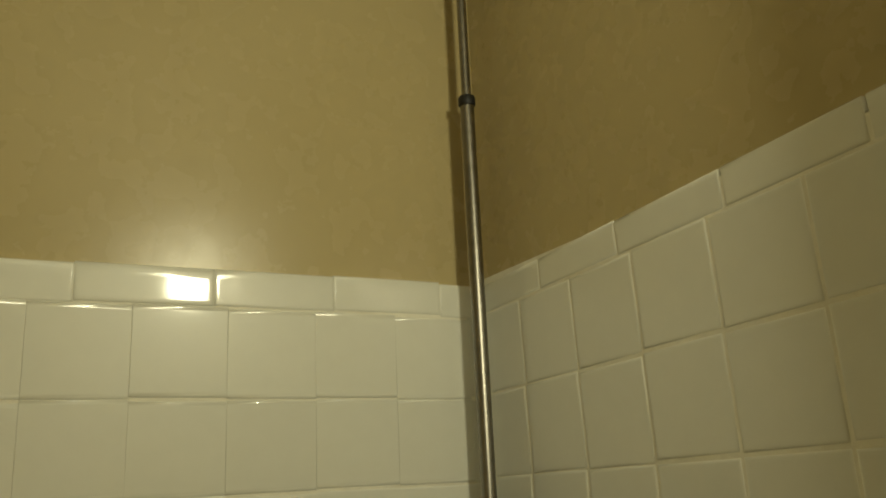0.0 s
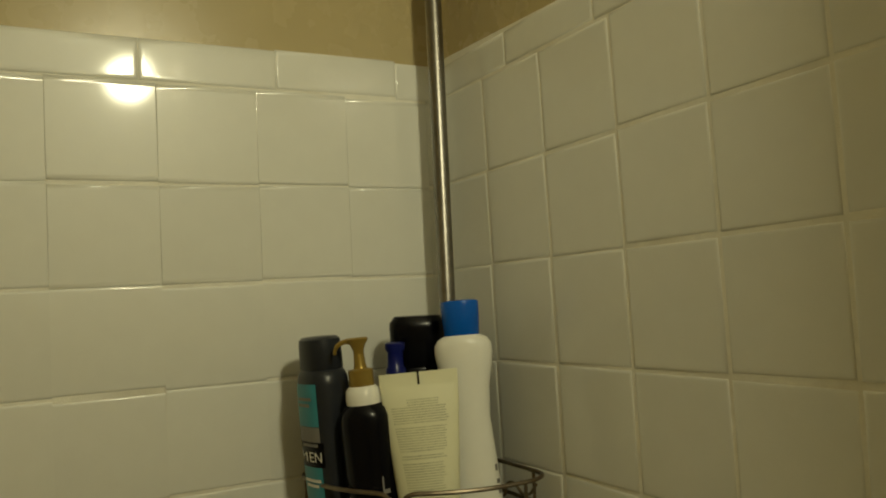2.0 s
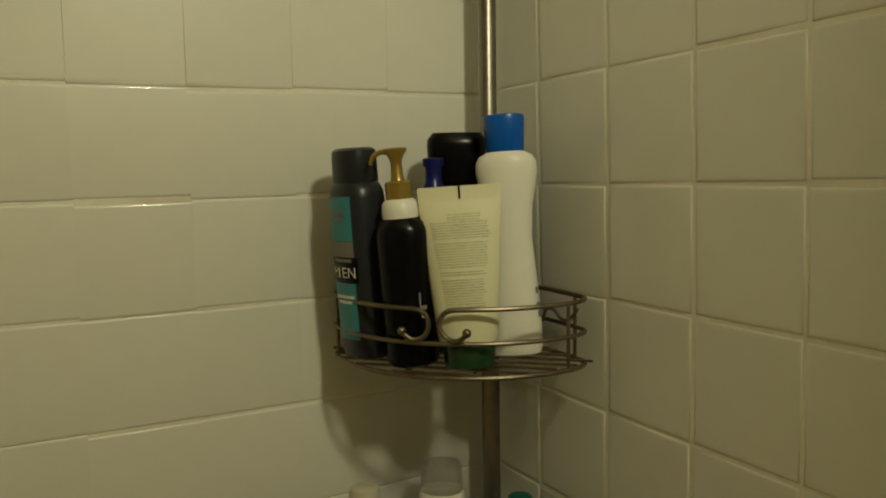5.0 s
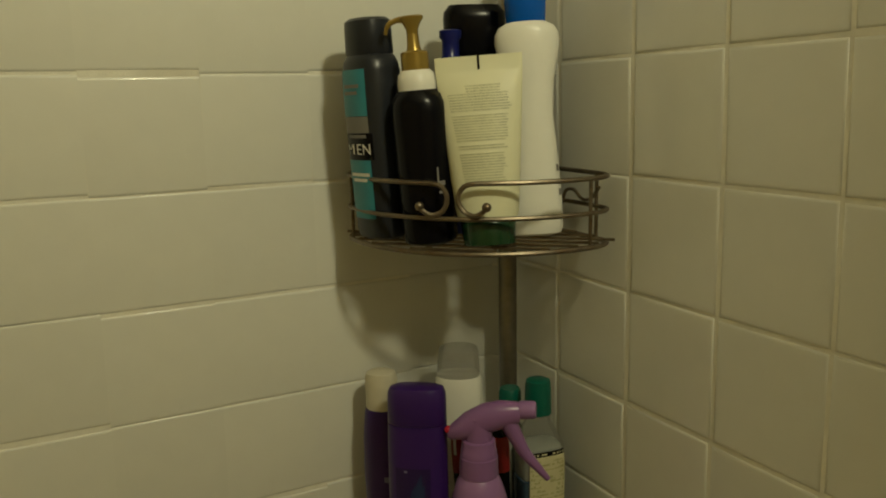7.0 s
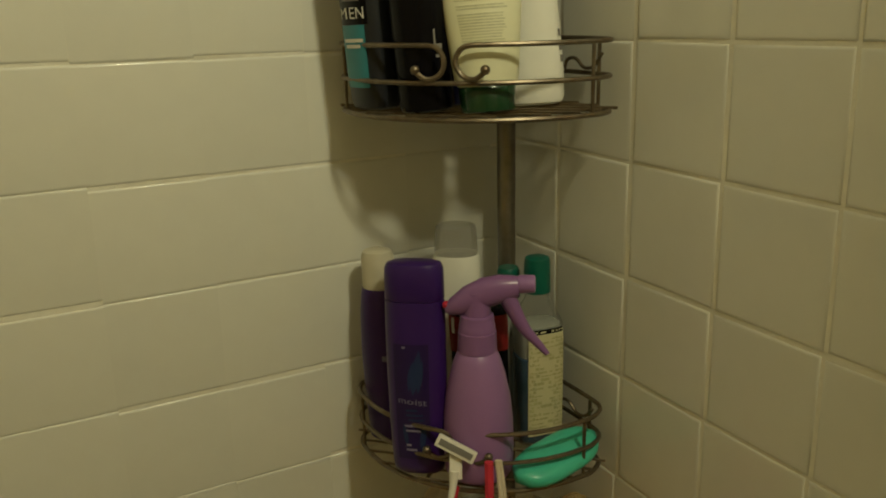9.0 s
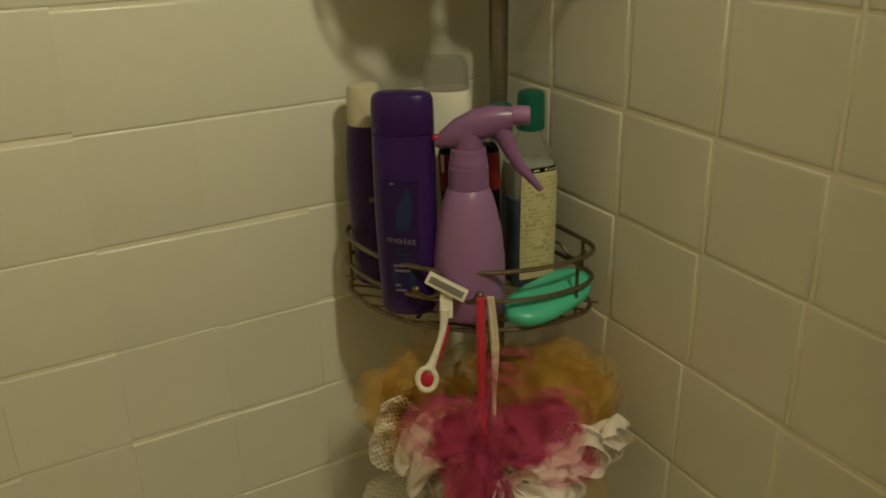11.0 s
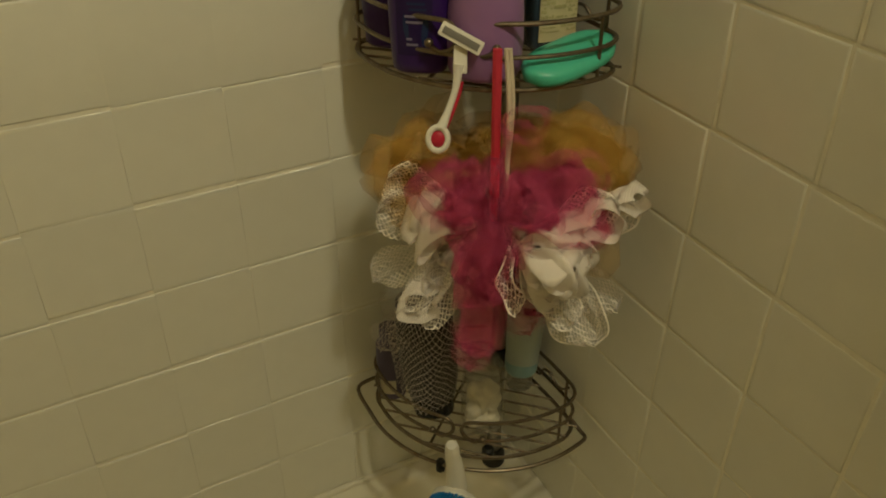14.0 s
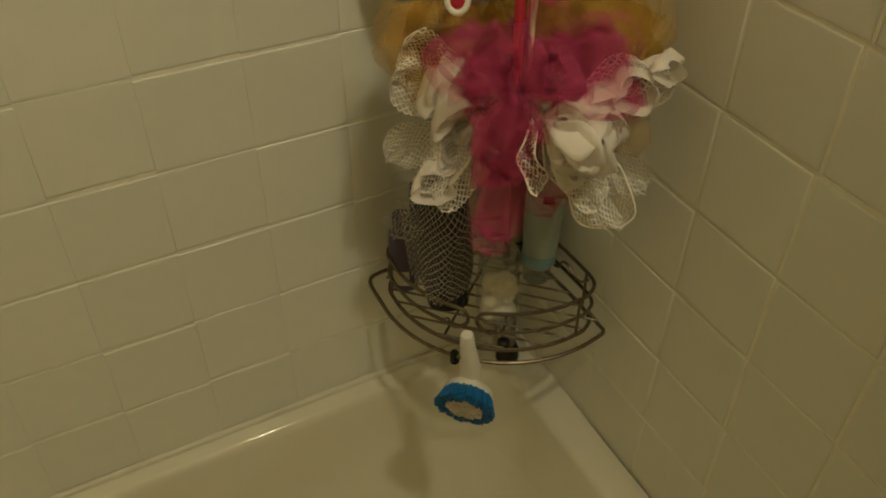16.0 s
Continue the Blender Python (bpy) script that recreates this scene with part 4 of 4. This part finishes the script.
def roll(ruffles, rng, root, centre, r, deep, turns=1.15):
    """A curled band of net: from the root round a centre, its width along the line of sight."""
    root, centre = Vector(root), Vector(centre)
    d = (centre - root).normalized()
    side = d.cross(TOWARDS).normalized()
    ph, line = rng.uniform(0, 6.28), [root, root.lerp(centre, 0.45) - side * r * 0.5]
    for k in range(22):
        a = math.pi + 0.6 + turns * 2 * math.pi * k / 21
        q = r * (1 - 0.25 * k / 21) * (1 + 0.1 * math.sin(3 * a + ph))
        line.append(centre + d * q * math.cos(a) + side * q * math.sin(a))
    line = smooth_path(line, 2)
    rows, run = [], 0.0
    for k, p in enumerate(line):
        run += (p - line[k - 1]).length if k else 0
        rows.append([(p + TOWARDS * deep * (u - 0.5) * 2 + (side + d) * 0.0025 * math.sin(7 * u + 0.5 * k + ph), (run, u * deep * 2)) for u in (i / 6 for i in range(7))])
    ruffles["gathered"].append(rows)


def puff(where, mats, label, seed, shapes):
    """shapes: a function that lays out the ruffles, in coordinates from the knot; it may return petals to hem."""
    p = thing("bath_puff", pose(*where), label, "bath puff", "hanging bath puffs")
    ruffles = {"open": [], "gathered": []}
    hems = shapes(ruffles, random.Random(seed)) or []
    for kind, mat in zip(("open", "gathered"), mats):
        for rows in ruffles[kind]:
            part("ruffle", net_mesh(rows), mat, p, angle=180)
    for edge in hems:
        part("hem", tube(edge[3:-3], 0.0009, 6), "hem", p, "bright folded hem of a ruffle")
    part("knot", ball((0, 0, 0), 0.007), mats[1], p)
    return p


def seen_from_front(right, up, near=0.0):
    return ACROSS * right + Vector((0, 0, up)) + TOWARDS * near


def pink_shape(ruffles, rng):
    f = seen_from_front
    cloud(ruffles, rng, 20, 0.060, 0.021, (-0.1, -0.1, 0.1), 1.0, (0.85, 0.8, 1.15), 0.16)
    cloud(ruffles, rng, 7, 0.105, 0.024, f(1.0, 0.62, 0.3) * 1.6, 0.45, ruffle=0.10)
    cloud(ruffles, rng, 4, 0.075, 0.018, f(-0.8, 0.9, 0.1) * 1.6, 0.4, ruffle=0.14)
    cloud(ruffles, rng, 9, 0.080, 0.022, (-0.02, -0.1, -2.2), 0.45, ruffle=0.12)
    # the flat tail that hangs below the gathered middle
    for k in range(6):
        sheet(ruffles, rng, f(-0.004 * k + 0.004, -0.060, 0.006 * k - 0.012), f(-0.009 + rng.uniform(-0.012, 0.012), -0.166 + rng.uniform(-0.008, 0.012), 0.005 * k - 0.012), 0.027, 0.008)
    for k in range(4):
        sheet(ruffles, rng, f(0.0, -0.058, 0.004 * k), f(0.048 + rng.uniform(-0.01, 0.01), -0.112 + rng.uniform(-0.018, 0.014), 0.006 * k), 0.022, 0.012)
    # broad pale lobes at the top
    for right, up, half in ((0.030, 0.100, 0.024), (0.085, 0.050, 0.030), (0.070, 0.072, 0.030), (-0.045, 0.040, 0.024), (0.095, 0.030, 0.022)):
        sheet(ruffles, rng, f(0.0, 0.005, 0.0), f(right, up, 0.01), half, 0.016)
    roll(ruffles, rng, (0, 0, 0.02), f(0.026, 0.094), 0.020, 0.006, 1.0)
    roll(ruffles, rng, f(0.02, 0.03), f(0.080, 0.046), 0.022, 0.008, 1.0)


def orange_shape(ruffles, rng):
    f = seen_from_front
    cloud(ruffles, rng, 10, 0.080, 0.036, (0, 0, 0.35), 1.0, (1.0, 0.8, 0.8), 0.16)
    cloud(ruffles, rng, 11, 0.135, 0.038, f(1.0, 0.42, 0.35) * 1.7, 0.55, (0.95, 0.95, 0.95), 0.15)
    cloud(ruffles, rng, 7, 0.115, 0.034, f(-1.0, 0.25, 0.2) * 1.7, 0.5, (0.95, 0.95, 0.95), 0.15)
    roll(ruffles, rng, f(0.0, 0.0, 0.02), f(-0.072, 0.034, 0.03), 0.024, 0.012, 0.9)


def white_right_shape(ruffles, rng):
    f = seen_from_front
    rims = [sheet(ruffles, rng, f(0.02, -0.01, 0.01), f(0.094, -0.112, 0.02), 0.036, 0.022),
            sheet(ruffles, rng, f(0.01, -0.005, 0.02), f(0.066, -0.085, 0.03), 0.022, 0.014),
            sheet(ruffles, rng, f(0.0, 0.0, 0.025), f(0.010, -0.066, 0.035), 0.012, 0.008),
            sheet(ruffles, rng, f(0.02, 0.0, 0.0), f(0.122, 0.022, 0.0), 0.022, 0.012)]
    sheet(ruffles, rng, f(0.02, -0.01, 0.0), f(0.112, -0.078, 0.01), 0.034, 0.02)
    sheet(ruffles, rng, f(0.015, 0.0, 0.01), f(0.098, 0.046, 0.015), 0.026, 0.016)
    roll(ruffles, rng, f(0.02, 0.0, 0.015), f(0.086, 0.030, 0.02), 0.019, 0.016)
    roll(ruffles, rng, f(0.03, 0.0, 0.01), f(0.113, 0.042, 0.005), 0.013, 0.012)
    roll(ruffles, rng, f(0.02, 0.0, 0.02), f(0.066, 0.006, 0.03), 0.014, 0.012, 0.8)
    cloud(ruffles, rng, 12, 0.064, 0.012, f(1.0, 0.05, 0.4) * 1.3, 0.65, ruffle=0.1, at=f(0.010, -0.004, 0.012))
    cloud(ruffles, rng, 5, 0.060, 0.012, f(0.8, -0.7, 0.4) * 1.3, 0.35, ruffle=0.1, at=f(0.010, -0.004, 0.016))
    return rims


def white_left_shape(ruffles, rng):
    f = seen_from_front
    sheet(ruffles, rng, f(0.0, 0.0, 0.0), f(-0.080, 0.055, 0.0), 0.036, 0.02)
    sheet(ruffles, rng, f(0.0, 0.0, 0.0), f(-0.090, 0.022, 0.01), 0.034, 0.02)
    sheet(ruffles, rng, f(0.01, -0.01, 0.01), f(-0.100, -0.062, 0.0), 0.032, 0.016)
    sheet(ruffles, rng, f(0.0, -0.01, 0.02), f(-0.062, -0.078, 0.03), 0.026, 0.016)
    sheet(ruffles, rng, f(0.0, -0.01, 0.02), f(-0.040, -0.098, 0.035), 0.022, 0.014)
    roll(ruffles, rng, f(0.0, -0.01, 0.02), f(-0.050, -0.070, 0.03), 0.020, 0.012, 0.9)
    cloud(ruffles, rng, 8, 0.062, 0.022, f(-1.0, 0.25, 0.2) * 1.2, 0.45, ruffle=0.1)
    cloud(ruffles, rng, 6, 0.070, 0.018, f(-0.7, -0.9, 0.3) * 1.3, 0.35, ruffle=0.1)


pink = puff((-0.160, -0.222, 0.842), ("net_pink", "net_pink"), "magenta net bath puff hung from the caddy by a red cord", 3, pink_shape)
cord = [Vector((0.004, 0.010, 0.158)), Vector((0.001, 0.004, 0.11)), Vector((0.001, 0.002, 0.05)), Vector((0, 0, 0.0))]
part("cord", tube(smooth_path(cord, 6), 0.0042, 8), "red_cord", pink, "red braided cord")
orange = puff((-0.112, -0.140, 0.845), ("net_orange", "net_orange"), "pale orange net bath puff hanging behind the pink one", 11, orange_shape)
white_r = puff((-0.150, -0.226, 0.826), ("net_white", "net_fold"), "white knitted net bath puff with open loops", 21, white_right_shape)
part("cord", tube(smooth_path([(0.006, 0.014, 0.172), (0.009, 0.010, 0.12), (0.004, 0.007, 0.06), (0, 0, 0)], 6), 0.0022, 8), "white_cord", white_r, "white twisted cord")
part("cord", tube(smooth_path([(0.004, 0.016, 0.172), (0.004, 0.008, 0.12), (0.003, 0.005, 0.06), (0, 0, 0)], 6), 0.0022, 8), "white_cord", white_r, "white twisted cord")
white_l = puff((-0.158, -0.176, 0.805), ("net_white", "net_fold"), "white knitted net bath puff hanging beside the magenta one", 31, white_left_shape)

# ---- lower shelf ----
def slate_bottle():
    b = thing("shower_gel_bottle", pose(-0.152, -0.088, LOW, 3, -4, VIEW), "dark slate shower gel bottle standing on its black cap", "bottle", "bottles on the lower shelf")
    part("cap", loft([(0, 0.021, 0.017, 2.3), (0.002, 0.0255, 0.0205, 2.3), (0.03, 0.0275, 0.022, 2.3), (0.032, 0.026, 0.02, 2.3)]), "black", b, "black flip cap")
    part("body", loft([(0.032, 0.029, 0.022, 2.3), (0.06, 0.034, 0.0245, 2.3), (0.12, 0.036, 0.0255, 2.3), (0.18, 0.031, 0.02, 2.3), (0.19, 0.022, 0.013, 2.3)]), "slate", b)


def plum_bottle():
    b = thing("body_lotion_bottle", stand(-0.186, -0.038, LOW, VIEW, 1), "muted plum bottle with a pale label behind the net", "bottle", "bottles on the lower shelf")
    s = [(0, 0.014, 0.012, 2.3), (0.003, 0.017, 0.0145, 2.3), (0.06, 0.0185, 0.016, 2.3), (0.085, 0.0175, 0.015, 2.3), (0.092, 0.011, 0.010, 2.2)]
    part("body", loft(s, 28), "plum", b)
    part("label_panel", patch(s, -150, -70, 0.012, 0.035, 0.0005, 8, 2), "ivory", b, "pale label")
    part("cap", loft(rounded(0.091, 0.112, 0.0125, 0.0115, 2.2, 0.002), 24), "plum", b)


def fluff_jar():
    b = thing("clear_jar", pose(-0.111, -0.139, LOW, 0, 0, VIEW), "clear plastic jar half full of white fluff", "jar")
    s = [(0, 0.021, 0.021, 2), (0.003, 0.025, 0.025, 2), (0.02, 0.0275, 0.0275, 2), (0.06, 0.0275, 0.0275, 2), (0.09, 0.025, 0.025, 2), (0.105, 0.017, 0.017, 2)]
    ob = part("body", loft(s), "clear", b, "clear plastic body")
    ob.visible_shadow = False
    rng, bm = random.Random(2), bmesh.new()
    for k in range(60):
        a, z = rng.uniform(0, 6.28), rng.uniform(0.012, 0.056)
        r = rng.uniform(0.006, 0.0185) * (1 - 0.4 * max(0, z - 0.03) / 0.026)
        ball((r * math.cos(a), r * math.sin(a), z), rng.uniform(0.007, 0.0105), bm, 12, rng.uniform(0.7, 1.1))
    part("fluff", bm, "fluff", b, "white crumpled fluff")


def blue_bottle():
    b = thing("face_wash_bottle", pose(-0.034, -0.103, LOW, 0, 2, VIEW), "pale blue bottle standing on a clear cap", "bottle", "bottles on the lower shelf")
    ob = part("cap", loft([(0, 0.014, 0.013, 2.2), (0.002, 0.0165, 0.0155, 2.2), (0.024, 0.0175, 0.0165, 2.2), (0.0255, 0.016, 0.015, 2.2)]), "frost", b, "clear plastic cap")
    s = [(0.025, 0.0175, 0.0155, 2.2), (0.03, 0.0205, 0.017, 2.2), (0.08, 0.0225, 0.0175, 2.2), (0.13, 0.0235, 0.0165, 2.2), (0.17, 0.0235, 0.009, 2.4), (0.175, 0.0235, 0.002, 3)]
    part("body", loft(s), "pale_blue", b)
    part("tinted_foot", patch(s, -180, 180, 0.0255, 0.046, 0.0004, 30, 4), "aqua", b, "blue tinted lower end")
    part("print_bar", patch(s, -100, -70, 0.128, 0.138, 0.0006, 4, 1), "black", b)


def scrub_brush():
    b = thing("scrub_brush", pose(-0.193, -0.206, 0.549), "white-handled scrub brush with blue bristles hanging on the bar", "brush")
    hand = smooth_path([(0, 0, 0), (0.002, 0.001, -0.02), (0.005, 0.001, -0.04), (0.007, 0.002, -0.06), (0.008, 0.003, -0.078)], 5)
    rad = [0.0065, 0.0075, 0.008, 0.0085, 0.0085] + [0.0085 + 0.0045 * max(0, k - 4) / 16 for k in range(5, len(hand))]
    part("handle", tube(hand, rad, 14), "brush_white", b, "white plastic handle")
    head = Matrix.Translation((0.004, -0.002, -0.092)) @ (ACROSS * -0.2 + TOWARDS * 0.9 + Vector((0, 0, -0.26))).to_track_quat("Z", "Y").to_matrix().to_4x4()
    base = part("head", loft([(-0.008, 0.016, 0.016, 2), (-0.004, 0.026, 0.026, 2), (0.003, 0.0295, 0.0295, 2), (0.006, 0.028, 0.028, 2)], 32), "brush_white", b)
    base.matrix_basis = head
    rng, outer, inner = random.Random(9), bmesh.new(), bmesh.new()
    for k in range(1500):
        a, r = rng.uniform(0, 6.28), math.sqrt(rng.uniform(0.0, 1)) * 0.0275
        z1 = rng.uniform(0.02, 0.025)
        tilt = 1.0 + (0.26 * r / 0.0275) + rng.uniform(-0.05, 0.05)
        p, q = Vector((r * math.cos(a), r * math.sin(a), 0.004)), Vector((r * math.cos(a) * tilt, r * math.sin(a) * tilt, z1))
        tube([p, q], 0.0015, 5, bm=outer if r > 0.0185 else inner)
    o = tagged(part("bristles", outer, "bristle", b, "blue outer bristles"), kind="stuff")
    i = tagged(part("core_bristles", inner, "core", b, "cream inner bristles"), kind="stuff")
    o.matrix_basis = head
    i.matrix_basis = head


for build in (slate_bottle, plum_bottle, fluff_jar, blue_bottle, scrub_brush):
    build()


def grey_shape(ruffles, rng):
    """A loose sleeve of wide net, hung over the dark bottle."""
    rows = []
    for j in range(19):
        t = j / 18
        row = []
        for i in range(33):
            a = 2 * math.pi * i / 32
            r = (0.012 + 0.036 * min(1, t * 3.2) ** 0.7 - 0.004 * t) * (1 + 0.13 * math.sin(3 * a + 2 * t) + 0.07 * math.sin(7 * a + 5 * t))
            row.append((Vector((r * math.cos(a), r * 0.85 * math.sin(a), -0.158 * t + 0.004 * math.sin(4 * a))), (a * 0.043, t * 0.16)))
        rows.append(row)
    ruffles["open"].append(rows)
    sheet(ruffles, rng, (0, 0, 0), seen_from_front(-0.055, -0.03, 0.02), 0.028, 0.016)
    sheet(ruffles, rng, (0, 0, 0), seen_from_front(-0.058, -0.085, 0.02), 0.03, 0.016)


grey = puff((-0.160, -0.098, 0.690), ("net_grey", "net_grey"), "loose grey net puff draped over the dark bottle", 41, grey_shape)


# ---- tiles, one by one ----
def tile_mesh(w, h, cap=False, side=1.0):
    """A pressed tile with cushioned edges, its face at z = 0, centred; a cap tile has a rounded top edge."""
    bm = bmesh.new()
    x, y = w / 2, h / 2
    rows = []
    if not side:      # butted tiles: only the level edges are cushioned
        half = [(-y, -0.0075), (-y, -0.0016), (-y + 0.0005, -0.0007), (-y + 0.0014, -0.0002), (-y + 0.003, 0.0)]
        pairs = [(bm.verts.new((-x, v, d)), bm.verts.new((x, v, d))) for v, d in half + [(-v, d) for v, d in reversed(half)]]
        for (a, b), (c, d) in zip(pairs, pairs[1:]):
            bm.faces.new((a, b, d, c))
        return mesh_of("tile", bm, True, 75)
    for inset, depth in ((0, -0.0075), (0.0, -0.0016), (0.0005, -0.0007), (0.0014, -0.0002), (0.003, 0.0), (0.006, 0.0)):
        top = y - inset
        if cap:
            top = y - inset * 2.2
        rows.append([bm.verts.new(p) for p in ((-x + inset * side, -y + inset, depth), (x - inset * side, -y + inset, depth), (x - inset * side, top, depth), (-x + inset * side, top, depth))])
    for p, q in zip(rows, rows[1:]):
        for k in range(4):
            bm.faces.new((p[k], p[(k + 1) % 4], q[(k + 1) % 4], q[k]))
    bm.faces.new(rows[-1])
    return mesh_of("tile", bm, True, 75)


def lay(parent, cols, rows, caps, cap_top, to_wall, gap, tall_gap, shake, seed, side=1.0, drift=None):
    """Lays the courses; drift gives the sideways shift and the slope of the work at a height."""
    rng, made = random.Random(seed), {}

    def one(u0, u1, z0, z1, cap=False):
        w, h = abs(u1 - u0) - gap, abs(z0 - z1) - tall_gap
        edge = 1.0 if cap else 0 if side < 1 and 0.93 < z0 < 1.58 else side
        key = (round(w, 4), round(h, 3), edge, cap)
        if key not in made:
            made[key] = tile_mesh(key[0], key[1], cap, edge)
        u, z = (u0 + u1) / 2, (z0 + z1) / 2
        shift, slope = drift(u, z) if drift else (0, 0)
        ob = part("tile", made[key], "tile", parent)
        ob.matrix_basis = to_wall(u + shift, z + slope * (-u - 0.36) + rng.gauss(0, shake), rng.uniform(-0.00012, 0.00012)) @ pose(
            0, 0, 0, rng.uniform(-0.2, 0.2), rng.uniform(-0.2, 0.2), math.degrees(slope) + rng.gauss(0, shake * 120))

    for z0, z1 in zip(rows, rows[1:]):
        for u0, u1 in zip(cols, cols[1:]):
            one(u0, u1, z0, z1)
    for u0, u1 in zip(caps, caps[1:]):
        one(u0, u1, cap_top, rows[0], True)


def east_drift(u, z):
    """The end wall's courses bow a little: out at mid height, back towards the corner near the tub."""
    shift = 0.004 - 0.010 * math.sin(math.pi * min(1, max(0, (1.80 - z) / 1.0))) + 0.010 * min(1, max(0, (0.95 - z) / 0.35))
    slope = 0.040 * min(1, max(0, (z - 1.25) / 0.45)) - 0.030 * min(1, max(0, (1.0 - z) / 0.25))
    return shift * min(1, -u / 0.3), slope


def on_north(u, z, out):
    return Matrix.Translation((u, FACE_L - out, z)) @ Matrix(((1, 0, 0, 0), (0, 0, -1, 0), (0, 1, 0, 0), (0, 0, 0, 1)))


def on_east(u, z, out):
    return Matrix.Translation((FACE_R - out, u, z)) @ Matrix(((0, 0, -1, 0), (-1, 0, 0, 0), (0, 1, 0, 0), (0, 0, 0, 1)))


lay(wall_north, COLS_L, ROWS_L, CAPS_L, 1.829, on_north, 0.0, 0.0018, 0.0013, 1, 0.14)
lay(wall_east, COLS_R, ROWS_R, CAPS_R, 1.843, on_east, 0.0030, 0.0029, 0.0006, 2, drift=east_drift)
